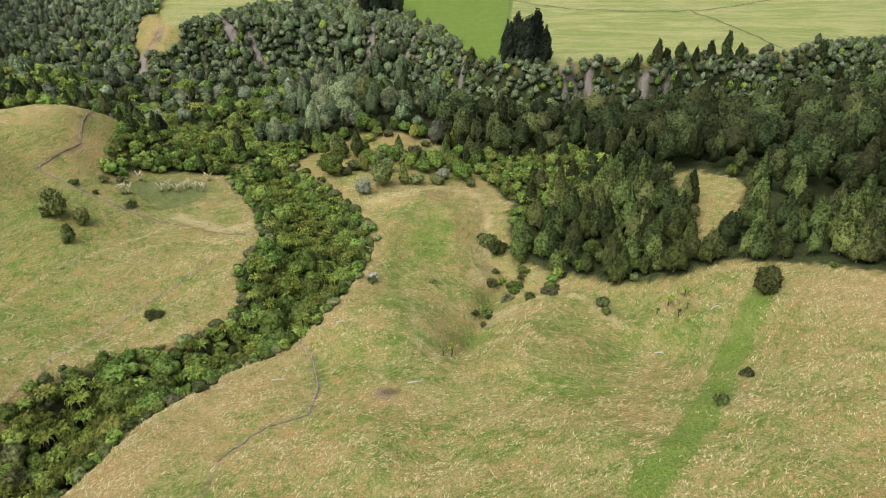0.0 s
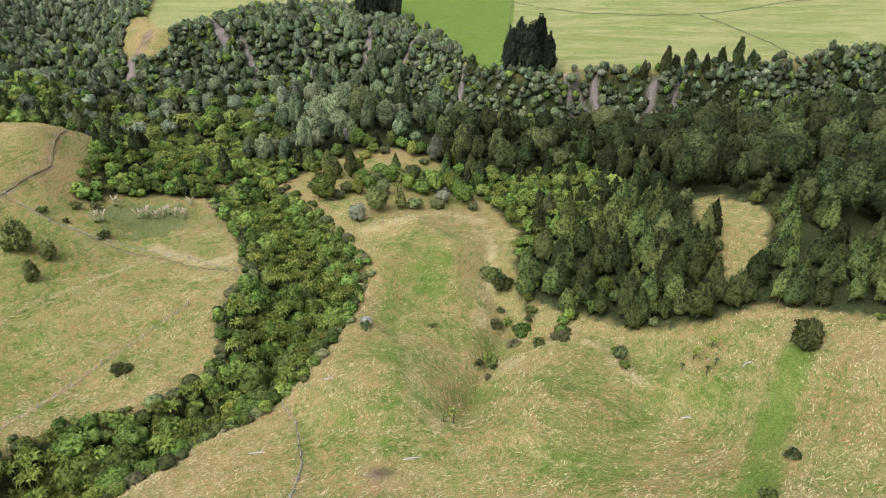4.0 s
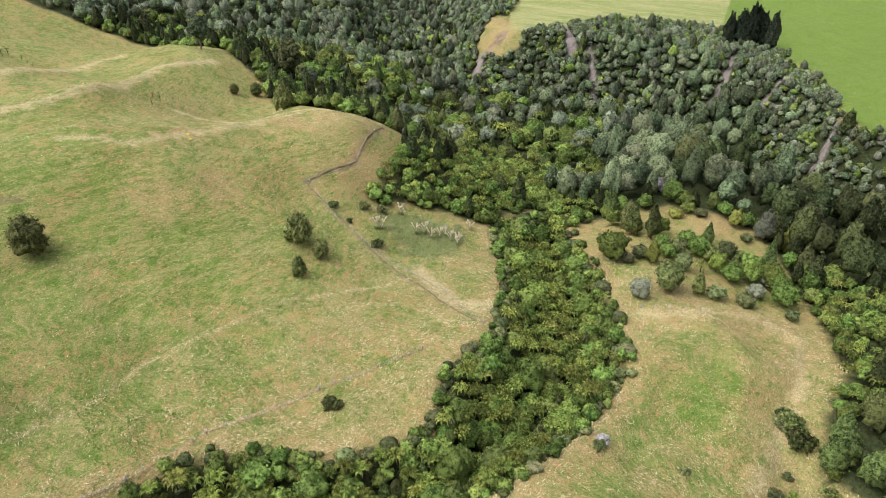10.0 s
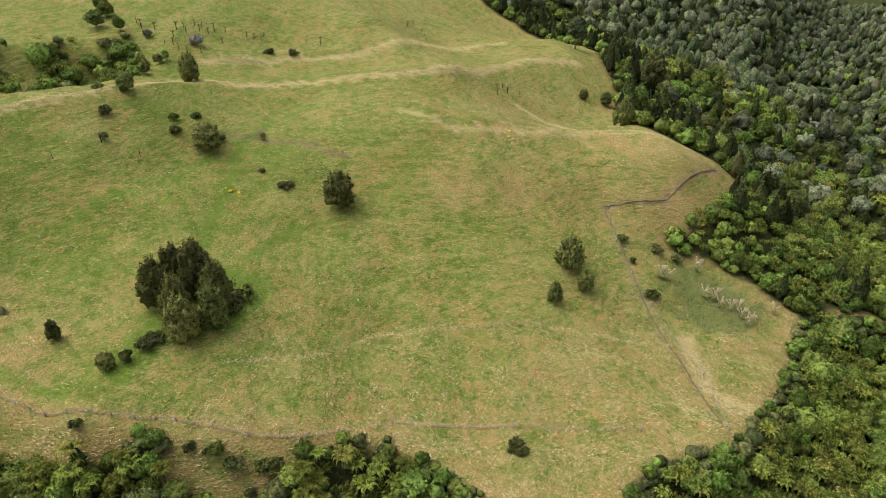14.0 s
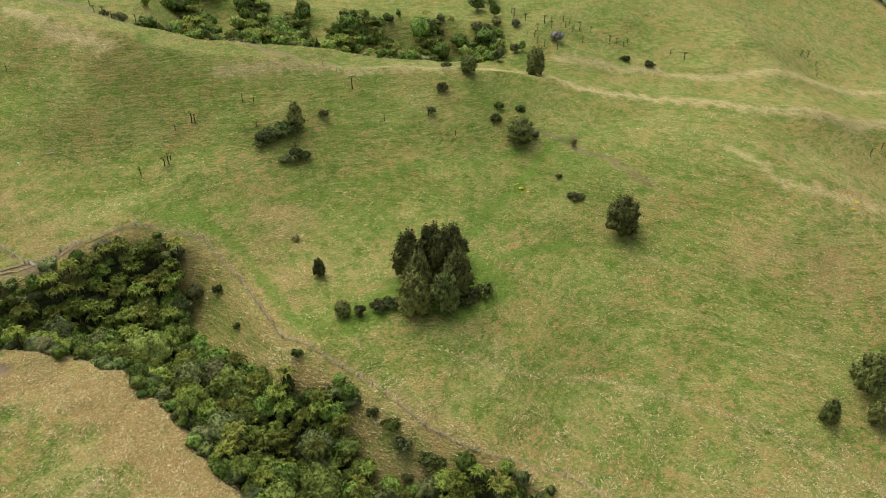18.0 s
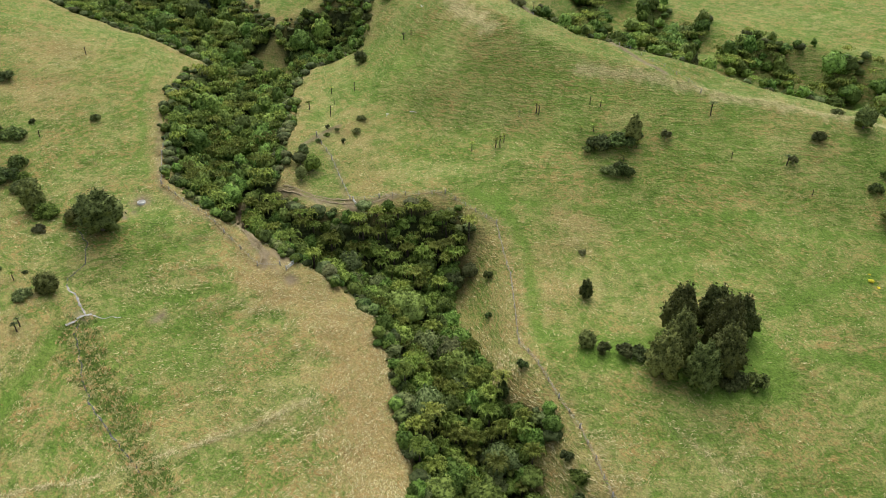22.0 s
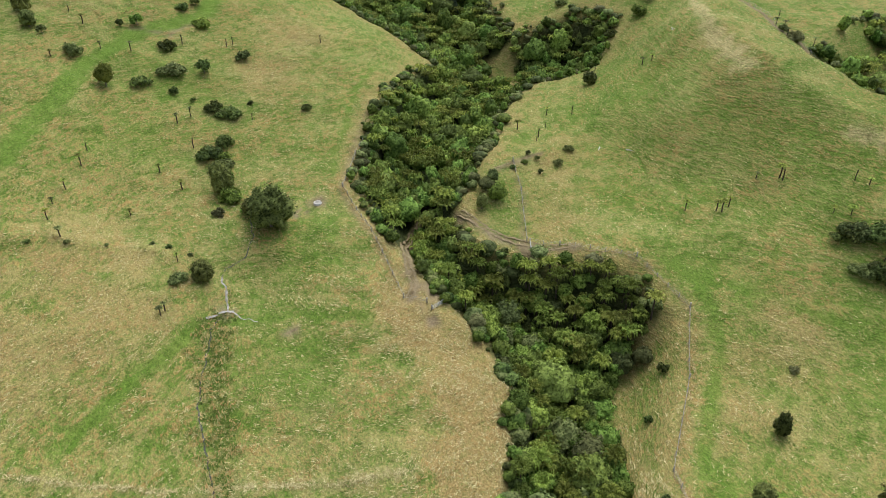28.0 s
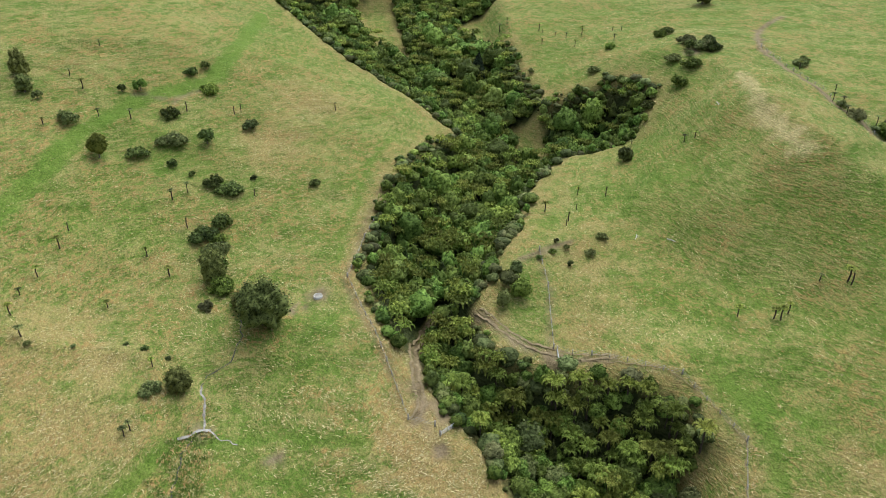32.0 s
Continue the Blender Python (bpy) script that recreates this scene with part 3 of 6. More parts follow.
SLIPS = [([(-54, 576), (-55, 556), (-55, 538), (-59, 522)], 2.0), ([(-19, 521), (-24, 518), (-30, 512)], 1.6), ([(14, 470), (12, 460), (9, 448)], 1.9), ([(-231, 533), (-228, 518), (-232, 502), (-238, 486)], 3.6), ([(-181, 572), (-171, 555), (-161, 538)], 3.4), ([(-149, 541), (-140, 528), (-134, 515)], 2.2), ([(-18, 537), (-26, 514)], 1.8),
         ([(84, 449), (89, 440), (93, 431), (99, 425)], 2.2), ([(95, 447), (97, 436), (98, 428)], 2.4), ([(78, 448), (80, 438), (84, 428)], 1.4), ([(134, 449), (130, 440), (124, 428), (118, 420)], 1.9), ([(132, 444), (136, 432), (134, 424)], 1.5), ([(149, 447), (143, 436), (138, 426)], 1.7), ([(164, 446), (160, 432)], 1.4), ([(240, 475), (243, 464)], 1.8), ([(318, 505), (316, 480)], 3.0), ([(-262, 500), (-256, 486)], 3.0)]
TABLE_LINES = [([(60, 640), (114, 600), (165, 590), (215, 600), (300, 640), (420, 660)], 0.9), ([(205, 600), (228, 530), (236, 486)], 0.9), ([(55, 740), (60, 640), (45, 520), (40, 460)], 0.4)]


LUSH_SPOTS = [(-98, 224, 14), (-104, 226, 8), (-92, 228, 8), (-12, 206, 7), (-4, 208, 8), (-3, 188, 7), (-8, 136, 7), (-17, 128, 6), (27, 112, 8), (36, 150, 6), (29, 140, 6), (24, 116, 6), (52, 142, 6), (44, 128, 7), (10, 142, 6), (-8, 178, 8), (-170, 100, 18), (-150, 130, 16), (-190, 100, 16), (28, 116, 9), (22, 132, 7), (-14, 150, 8), (-2, 214, 9), (-6, 198, 8), (-190, 130, 16), (-160, 70, 14), (-150, 20, 12), (-200, 60, 14), (-60, 10, 12), (-75, -15, 10), (-45, -70, 12), (-60, -95, 14), (-178, -40, 18), (-190, -70, 16), (-98, 222, 9), (-220, 100, 12), (55, 132, 8)]
CROP = [(-72, 600), (-60, 580), (15, 475), (44, 446), (48, 520), (62, 640), (60, 740), (50, 1400), (-160, 1400)]


def steps(*runs):
    out = []
    for a, b, s in runs:
        out += list(np.arange(a, b, s))
    return np.array(out)


GX = steps((-2600, -1000, 200), (-1000, -620, 40), (-620, -330, 5), (-330, -262, 2.6), (-262, 110, 1.5), (110, 340, 3.5), (340, 620, 14), (620, 1000, 50), (1000, 2601, 200))
GY = steps((-2600, -1000, 200), (-1000, -360, 32), (-360, -170, 4), (-170, 290, 1.5), (290, 430, 3), (430, 600, 2.4), (600, 780, 6), (780, 1100, 32), (1100, 2601, 250))


GULLY_DRY_LIP = [(-88, 10), (-92, 26), (-87, 42), (-76, 56), (-66, 70), (-58, 90), (-50, 106), (-42, 122)]


def dark_bush(x, y):
    d = np.maximum(inside(GULLY, x, y), inside(WOODS, x, y))
    for c in CLEARINGS + OPEN_SLOPES:
        d = np.minimum(d, -inside(c, x, y))
    return d


def masks(x, y):
    """What covers each point: dry, lush, soil and bush; tableland, pale grass and bare slips."""
    wob = 1.2 * swell(x, y, 5, 11) + 0.5 * swell(x, y, 2.2, 12)
    cover, extra = np.zeros((len(x), 4)), np.zeros((len(x), 4))
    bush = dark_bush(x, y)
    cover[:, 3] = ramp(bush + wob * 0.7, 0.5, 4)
    cover[:, 0] = np.where(inside(GULLY, x, y) > -12, 0.5, 0.3) * ramp(-bush + wob * 1.5, 6, 1)
    cover[:, 0] = np.maximum(cover[:, 0], (0.45 + 0.4 * ramp(y, 112, 66)) * ramp(along(GULLY_DRY_LIP, x, y) + wob * 1.6 + 2 * swell(x, y, 12, 14), 12, 4))
    for px, py, r in DRY_SPOTS:
        cover[:, 0] = np.maximum(cover[:, 0], (0.55 if r < 15 else 0.8) * ramp(np.hypot(x - px, y - py) + wob * 2.5 + 2.5 * swell(x, y, 12, 14), r * 1.5, r * 0.1))
    north = np.maximum(ramp(y, 95, 165), ramp(x, -75, -45) * ramp(y, 45, 85)) * (1 - ramp(inside(RIM, x, y), -10, 0))
    cover[:, 0] = np.maximum(cover[:, 0], (0.12 * north + 0.16 * north * swell(x, y, 22, 16)) * (1 - 0.9 * ramp(x, -80, -120)))
    cover[:, 1] = 0.2 * ramp(x, -80, -120) * ramp(y, 215, 165) * (0.6 + 0.4 * swell(x, y, 30, 17)).clip(0, 1)
    for line, r in LUSH_STRIPS:
        cover[:, 1] = np.maximum(cover[:, 1], 0.8 * ramp(along(line, x, y) + wob * (0.3 if r > 1.7 else 0.5), r * 1.55, r * (0.6 if r > 1.7 else 0.1)))
    for px, py, r in LUSH_SPOTS:
        cover[:, 1] = np.maximum(cover[:, 1], 0.32 * ramp(np.hypot(x - px, y - py) + wob * 3.5 + 3 * swell(x, y, 12, 13), r * 1.7, 0))
    for line, r in SOIL_LINES:
        cover[:, 2] = np.maximum(cover[:, 2], min(1.0, 0.35 + 0.75 * r) * ramp(along(line, x, y) + wob * 0.15, r + 0.8, r * 0.4))
    for px, py, r in SOIL_SPOTS:
        cover[:, 2] = np.maximum(cover[:, 2], ramp(np.hypot(x - px, y - py) + wob * 0.5, r * 1.3, r * 0.5))
    cover[:, 3] *= 1 - cover[:, 2]
    extra[:, 0] = ramp(inside(RIM, x, y), 0, 4)
    for line, r in PALE_LINES:
        extra[:, 1] = np.maximum(extra[:, 1], min(0.9, 0.45 * r) * ramp(along(line, x, y) + wob * 0.8, r * 1.8, r * 0.2))
    for line, r in SLIPS:
        extra[:, 2] = np.maximum(extra[:, 2], ramp(along(line, x, y) + wob * 0.8, r * 1.3, r * 0.7))
    for line, r in TABLE_LINES:
        cover[:, 2] = np.maximum(cover[:, 2], 0.3 * ramp(along(line, x, y), r * 2.2, r * 0.6))
    extra[:, 2] = np.maximum(extra[:, 2], ramp(along(RIVER, x, y) + wob * 2, 9, 4) * (x > -285))
    crop = ramp(inside(CROP, x, y), -1, 1)
    cover[:, 1] = np.maximum(cover[:, 1], 0.75 * crop * extra[:, 0])
    return cover, extra


def build_ground():
    x, y = [a.ravel() for a in np.meshgrid(GX, GY)]
    z = np.concatenate([land(x[i:i + 20000], y[i:i + 20000]) for i in range(0, len(x), 20000)])
    w, h = len(GX), len(GY)
    i = (np.arange(h - 1)[:, None] * w + np.arange(w - 1)[None, :]).ravel()
    quads = np.stack([i, i + 1, i + w + 1, i + w], 1)
    me = bpy.data.meshes.new("ground")
    me.vertices.add(len(x))
    me.vertices.foreach_set("co", np.stack([x, y, z], 1).ravel())
    me.loops.add(quads.size)
    me.loops.foreach_set("vertex_index", quads.ravel().astype(np.int32))
    me.polygons.add(len(quads))
    me.polygons.foreach_set("loop_start", np.arange(len(quads), dtype=np.int32) * 4)
    me.update(calc_edges=True)
    me.shade_smooth()
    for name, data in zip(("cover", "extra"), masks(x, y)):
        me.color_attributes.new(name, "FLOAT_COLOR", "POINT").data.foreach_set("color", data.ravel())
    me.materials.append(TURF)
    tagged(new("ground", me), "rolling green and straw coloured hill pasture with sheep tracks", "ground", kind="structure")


build_ground()

# ---- plants ----
rng = np.random.RandomState(7)
ICO2 = bmesh.new()
bmesh.ops.create_icosphere(ICO2, subdivisions=2, radius=1.0)
ICO2_V = np.array([v.co[:] for v in ICO2.verts])
ICO2_F = np.array([[v.index for v in f.verts] for f in ICO2.faces])
ICO3 = bmesh.new()
bmesh.ops.create_icosphere(ICO3, subdivisions=3, radius=1.0)
ICO3_V = np.array([v.co[:] for v in ICO3.verts])
ICO3_F = np.array([[v.index for v in f.verts] for f in ICO3.faces])


def unit(v):
    return v / np.maximum(np.linalg.norm(v, axis=-1, keepdims=True), 1e-9)


class Shape:
    """Vertices with triangles and four-sided leaves, gathered in numpy."""

    def __init__(self):
        self.v, self.t, self.q, self.n = [], [], [], 0

    def add(self, v, t=None, q=None):
        self.v.append(v)
        if t is not None:
            self.t.append(np.asarray(t) + self.n)
        if q is not None:
            self.q.append(np.asarray(q) + self.n)
        self.n += len(v)

    def arrays(self):
        v = np.concatenate(self.v)
        t = np.concatenate(self.t) if self.t else np.zeros((0, 3), int)
        q = np.concatenate(self.q) if self.q else np.zeros((0, 4), int)
        return v, t, q


def to_mesh(name, arrays, material, tint=None, smooth=False):
    v, t, q = arrays
    me = bpy.data.meshes.new(name)
    me.vertices.add(len(v))
    me.vertices.foreach_set("co", np.asarray(v, np.float32).ravel())
    me.loops.add(t.size + q.size)
    me.loops.foreach_set("vertex_index", np.concatenate([t.ravel(), q.ravel()]).astype(np.int32))
    me.polygons.add(len(t) + len(q))
    me.polygons.foreach_set("loop_start", np.concatenate([np.arange(len(t)) * 3, t.size + np.arange(len(q)) * 4]).astype(np.int32))
    me.update(calc_edges=True)
    if smooth:
        me.shade_smooth()
    if tint is not None:
        me.attributes.new("tint", "FLOAT", "POINT").data.foreach_set("value", np.asarray(tint, np.float32))
    me.materials.append(material)
    return me


def leaves_on(shape, lobes, count, size, loose=0.42, long=1.5):
    """Leaf clumps over the outside of a group of lobes (x, y, z, rx, ry, rz)."""
    lobes = np.array(lobes, float)
    weight = (lobes[:, 3] * lobes[:, 5])
    pick = rng.choice(len(lobes), count * 3, p=weight / weight.sum())
    d = unit(rng.normal(size=(count * 3, 3)))
    d[:, 2] = np.where(d[:, 2] < -0.25, -d[:, 2] * rng.uniform(-0.5, 1, count * 3), d[:, 2])
    d = unit(d)
    p = lobes[pick, :3] + d * lobes[pick, 3:] * rng.uniform(0.86, 1.08, (count * 3, 1))
    deep = np.full(len(p), 9.0)
    for k, b in enumerate(lobes):
        e = np.linalg.norm((p - b[:3]) / b[3:], axis=1)
        deep = np.where(pick == k, deep, np.minimum(deep, e))
    keep = np.nonzero(deep > 0.9)[0][:count]
    p, d = p[keep], unit(d[keep] / lobes[pick[keep], 3:])
    m = len(p)
    up = unit(d + rng.normal(size=(m, 3)) * loose + np.array([0, 0, 0.4]))
    side = unit(np.cross(up, rng.normal(size=(m, 3))))
    fore = np.cross(up, side)
    s = size * rng.uniform(0.6, 1.3, (m, 1))
    a, b = side * s * 0.5, fore * s * 0.5 * long
    v = np.stack([p - b, p + a + up * s * 0.18, p + b, p - a + up * s * 0.18], 1).reshape(-1, 3)
    shape.add(v, q=np.arange(m * 4).reshape(m, 4))


def cores(shape, lobes, fill=0.9):
    for b in np.array(lobes, float):
        v = ICO2_V * b[3:] * fill * rng.uniform(0.85, 1.1, (len(ICO2_V), 1)) + b[:3]
        shape.add(v, t=ICO2_F)


def crown_round(w, h, lobes, count, size, low=0.12):
    """Lumpy broad crown, h from the ground to the top."""
    out = []
    body = h * (1 - low)
    for k in range(lobes):
        u = 1 - 1.55 * (k + 0.4) / lobes
        a, q = k * 2.39996 + rng.uniform(-0.35, 0.35), math.sqrt(max(0.0, 1 - u * u))
        s = w * rng.uniform(0.15, 0.25)
        r = max(0.0, w * 0.5 * q - s * 0.8) * rng.uniform(0.85, 1.1)
        z = h * low + body * 0.5 + (body * 0.5 - s * 0.8) * u * rng.uniform(0.85, 1.1)
        out.append((r * math.cos(a), r * math.sin(a), max(z, h * low * 0.5 + s * 0.4), s, s, s * rng.uniform(0.75, 1.0)))
    out.append((0, 0, h * low + body * 0.46, w * 0.36, w * 0.36, body * 0.42))
    sh = Shape()
    cores(sh, out)
    leaves_on(sh, out, count, size)
    return sh.arrays()


def crown_ragged(w, h, lobes, count, size):
    """Low sprawling bush of several heads at different heights."""
    out = []
    for k in range(lobes):
        a, r = k * 2.39996 + rng.uniform(-0.6, 0.6), w * 0.5 * math.sqrt((k + 0.3) / lobes) * rng.uniform(0.6, 0.95)
        s = w * rng.uniform(0.11, 0.2)
        top = h * rng.uniform(0.45, 1.0) * (1.15 - 0.5 * r / (w * 0.5))
        out.append((r * math.cos(a), r * math.sin(a) * 0.8, max(s * 0.4, (top - s) * 0.7), s, s, s * rng.uniform(0.8, 1.2)))
    sh = Shape()
    cores(sh, out, 0.7)
    leaves_on(sh, out, count, size, 0.7, 1.7)
    return sh.arrays()


def crown_cone(w, h, tiers, count, size, low=0.06, sharp=1.0):
    """Upright crown that narrows to one or two leaders."""
    out = []
    for k in range(tiers):
        u = k / (tiers - 1)
        ring = 5 if u < 0.35 else 4 if u < 0.7 else 2 if u < 0.93 else 1
        r = w * 0.5 * (1 - u ** 1.35 * sharp) * (0.78 if u < 0.12 else 1.0)
        for j in range(ring):
            a = j * 6.283 / ring + k * 1.1 + rng.uniform(-0.4, 0.4)
            s = max(w * 0.09, r * 0.55) * rng.uniform(0.85, 1.15)
            rr = max(0.0, r - s * 0.75) * rng.uniform(0.8, 1.1)
            z = h * (low + (1 - low) * u * 0.9) + s * 0.5 + rng.uniform(-0.03, 0.03) * h
            out.append((rr * math.cos(a), rr * math.sin(a), z, s, s, s * rng.uniform(0.6, 1.0)))
    out.append((0, 0, h * 0.42, w * 0.3, w * 0.3, h * 0.36))
    sh = Shape()
    cores(sh, out)
    leaves_on(sh, out, count, size, 0.5, 1.8)
    return sh.arrays()


def tube(shape, line, radii, sides=6):
    line = [np.array(p, float) for p in line]
    for (p, r), (q, s) in zip(zip(line[:-1], radii[:-1]), zip(line[1:], radii[1:])):
        d = unit(q - p)
        a = unit(np.cross(d, (0.31, 0.95, 0.12)))
        b = np.cross(d, a)
        ang = np.arange(sides) * 6.28318 / sides
        ring = np.cos(ang)[:, None] * a + np.sin(ang)[:, None] * b
        k = np.arange(sides)
        shape.add(np.concatenate([p + ring * r, q + ring * s]), q=np.stack([k, (k + 1) % sides, (k + 1) % sides + sides, k + sides], 1))


def trunk_shape(h, r, limbs=4, reach=1.5):
    sh = Shape()
    bend = rng.uniform(-0.06, 0.06, 2) * h
    top = (bend[0], bend[1], h)
    tube(sh, [(0, 0, -0.6), (0, 0, h * 0.15), (bend[0] * 0.6, bend[1] * 0.6, h * 0.6), top], [r * 1.35, r, r * 0.7, r * 0.3], 7)
    for k in range(limbs):
        a, z = k * 2.4 + rng.uniform(0, 1), h * rng.uniform(0.35, 0.75)
        p = (bend[0] * z / h, bend[1] * z / h, z)
        q = (p[0] + math.cos(a) * reach, p[1] + math.sin(a) * reach, z + reach * 0.7)
        tube(sh, [p, q], [r * 0.45, r * 0.15], 5)
    return sh.arrays()


def fern_crown(w, h, fronds, young=4, cuts=8, broad=0.07):
    """Tree fern: arching fronds from the top of a trunk, with leaflets as narrow blades."""
    sh = Shape()
    for k in range(fronds + young):
        inner = k >= fronds
        a = k * 2.39996 + rng.uniform(-0.2, 0.2)
        reach = w * 0.5 * (rng.uniform(0.35, 0.55) if inner else rng.uniform(0.82, 1.08))
        lift = reach * (1.0 if inner else rng.uniform(0.34, 0.52))
        d, side = np.array([math.cos(a), math.sin(a), 0]), np.array([-math.sin(a), math.cos(a), 0])
        u = np.linspace(0, 1, cuts)
        mid = np.array([0, 0, h]) + d * (reach * np.sin(u * 1.35) / math.sin(1.35))[:, None]
        mid[:, 2] += lift * np.sin(u * 2.5) - u ** 3 * reach * 0.28
        wide = w * broad * np.sin(np.clip(u * 1.05 + 0.12, 0, 0.99) * 3.1415) ** 0.6 + 0.02
        for j in range(cuts - 1):
            p, q = mid[j], mid[j + 1]
            sag = np.array([0, 0, -0.35])
            for s in (1, -1):
                tip_a = p + (side * s + sag) * wide[j] + d * 0.06 * w * 0.5
                tip_b = q + (side * s + sag) * wide[j + 1] + d * 0.06 * w * 0.5
                gap = q * 0.8 + p * 0.2
                sh.add(np.stack([p, gap, tip_b * 0.75 + tip_a * 0.25, tip_a]), q=[[0, 1, 2, 3]])
    return sh.arrays()


def fern_trunk(h, r):
    sh = Shape()
    tube(sh, [(0, 0, -0.5), (0.05 * h, 0, h * 0.5), (0, 0, h)], [r * 1.3, r, r * 1.15], 6)
    return sh.arrays()


def lump_form(w, h, low, taper, count, size, bumps=14, body=None):
    """A lighter crown for plants that stand crowded: one knobbly body with leaf clumps over it."""
    sv, sf = body or (ICO3_V, ICO3_F)
    k = np.arange(bumps)
    uz = 1 - 1.7 * (k + 0.5) / bumps
    heads = unit(np.stack([np.cos(k * 2.39996) * np.sqrt(1 - uz * uz), np.sin(k * 2.39996) * np.sqrt(1 - uz * uz), uz], 1) + rng.normal(size=(bumps, 3)) * 0.2)
    big = rng.uniform(0.75, 1.25, bumps)
    tall = h * (1 - low)

    def skin(d, out):
        r = out * (0.62 + 0.4 * np.max(big * np.exp(0.6 * bumps * (d @ heads.T - 1)), axis=1))
        z = 0.5 + 0.5 * d[:, 2] * r
        wide = (1 - taper * np.clip(z, 0, 1) ** 1.2) * (1 + 0.35 * taper)
        return np.stack([d[:, 0] * r * wide * w / 2, d[:, 1] * r * wide * w / 2, h * low + z * tall], 1)

    sh = Shape()
    sh.add(skin(unit(sv + rng.normal(size=sv.shape) * 0.05), rng.uniform(0.9, 1.06, len(sv))), t=sf)
    d = unit(rng.normal(size=(count, 3)))
    d[:, 2] = np.where(d[:, 2] < -0.3, -d[:, 2], d[:, 2])
    p = skin(d, rng.uniform(0.95, 1.12, count))
    up = unit(d + rng.normal(size=(count, 3)) * 0.8 + np.array([0, 0, 0.3]))
    side = unit(np.cross(up, rng.normal(size=(count, 3))))
    fore = np.cross(up, side)
    s = size * rng.uniform(0.6, 1.3, (count, 1))
    a, b = side * s * 0.5, fore * s * 0.75
    sh.add(np.stack([p - b, p + a + up * s * 0.18, p + b, p - a + up * s * 0.18], 1).reshape(-1, 3), q=np.arange(count * 4).reshape(count, 4))
    return sh.arrays()


ICO4 = bmesh.new()
bmesh.ops.create_icosphere(ICO4, subdivisions=4, radius=1.0)
FULL = (np.array([v.co[:] for v in ICO4.verts]), np.array([[v.index for v in f.verts] for f in ICO4.faces]))
KINDS = {}


def kind(key, variants, label, category, leaf, bark=None):
    """variants: list of (crown arrays, trunk arrays)."""
    KINDS[key] = dict(variants=variants, label=label, category=category, leaf=leaf, bark=bark or BARK, made=[])


kind("broadleaf_tree", [(lump_form(5.2, 5.0, 0.08, 0.1, 400, 0.34, 16), trunk_shape(2.8, 0.16)), (lump_form(4.6, 5.6, 0.08, 0.3, 400, 0.34, 14), trunk_shape(3.0, 0.15)), (lump_form(6.0, 4.6, 0.08, 0.0, 430, 0.34, 20), trunk_shape(2.5, 0.17)), (lump_form(4.8, 4.0, 0.05, 0.15, 360, 0.32, 13), trunk_shape(2.2, 0.14)), (lump_form(5.6, 5.2, 0.08, 0.2, 400, 0.34, 24), trunk_shape(2.6, 0.15))],
     "rounded green broadleaf tree in the gully bush", "tree", "broadleaf")
kind("kanuka_tree", [(lump_form(6.6, 11.5, -0.08, 0.84, 560, 0.44, 40), trunk_shape(7.0, 0.2)), (lump_form(5.8, 12.5, -0.08, 0.86, 560, 0.44, 44), trunk_shape(7.5, 0.2)), (lump_form(7.2, 10.5, -0.08, 0.74, 560, 0.44, 38), trunk_shape(6.0, 0.22))],
     "upright olive green native tree with a pointed crown", "tree", "kanuka")
kind("forest_tree", [(crown_round(11, 17, 22, 1150, 0.72, 0.25), trunk_shape(11, 0.4, 5, 3)), (crown_round(9, 19, 22, 1150, 0.7, 0.25), trunk_shape(12, 0.4, 5, 3)), (crown_cone(9, 19, 8, 1150, 0.7, 0.15, 0.7), trunk_shape(12, 0.38, 5, 2))],
     "tall dark grey-green forest tree on the valley side", "tree", "forest")
kind("totara_tree", [(lump_form(9.8, 11, -0.1, 0.12, 1500, 0.34, 60, FULL), trunk_shape(5, 0.4)), (lump_form(10.5, 14, -0.12, 0.5, 1700, 0.36, 70, FULL), trunk_shape(7, 0.4)), (lump_form(9.5, 12.5, -0.12, 0.4, 1600, 0.36, 64, FULL), trunk_shape(6, 0.35))],
     "dense dark green totara tree standing in pasture", "tree", "totara")
kind("tree_fern", [(fern_crown(4.8, 3.6, 19), fern_trunk(3.6, 0.17)), (fern_crown(4.2, 3.0, 17), fern_trunk(3.0, 0.16)), (fern_crown(5.2, 4.2, 20), fern_trunk(4.2, 0.18))],
     "bright yellow-green tree fern with arching fronds", "tree fern", "fern", DARK_BARK)
kind("shrub", [(lump_form(3.4, 2.1, 0.0, 0.0, 170, 0.24, 14), trunk_shape(0.9, 0.08, 3, 0.6)), (lump_form(2.6, 1.9, 0.0, 0.1, 150, 0.22, 11), trunk_shape(0.8, 0.07, 3, 0.5)), (lump_form(4.2, 2.4, 0.0, 0.0, 190, 0.25, 17), trunk_shape(1.0, 0.08, 3, 0.7))],
     "low olive-brown shrub at the edge of the bush", "shrub", "scrub")
kind("bush", [(crown_ragged(4.2, 2.6, 12, 420, 0.3), trunk_shape(1.2, 0.08, 5, 1.0)), (crown_ragged(3.4, 2.4, 9, 340, 0.28), trunk_shape(1.1, 0.08, 4, 0.8)), (crown_ragged(5.0, 2.4, 15, 480, 0.3), trunk_shape(1.0, 0.09, 6, 1.2)), (crown_ragged(3.0, 3.0, 9, 340, 0.28), trunk_shape(1.5, 0.08, 4, 0.7))],
     "low scrubby bush standing alone in pasture", "bush", "scrub")
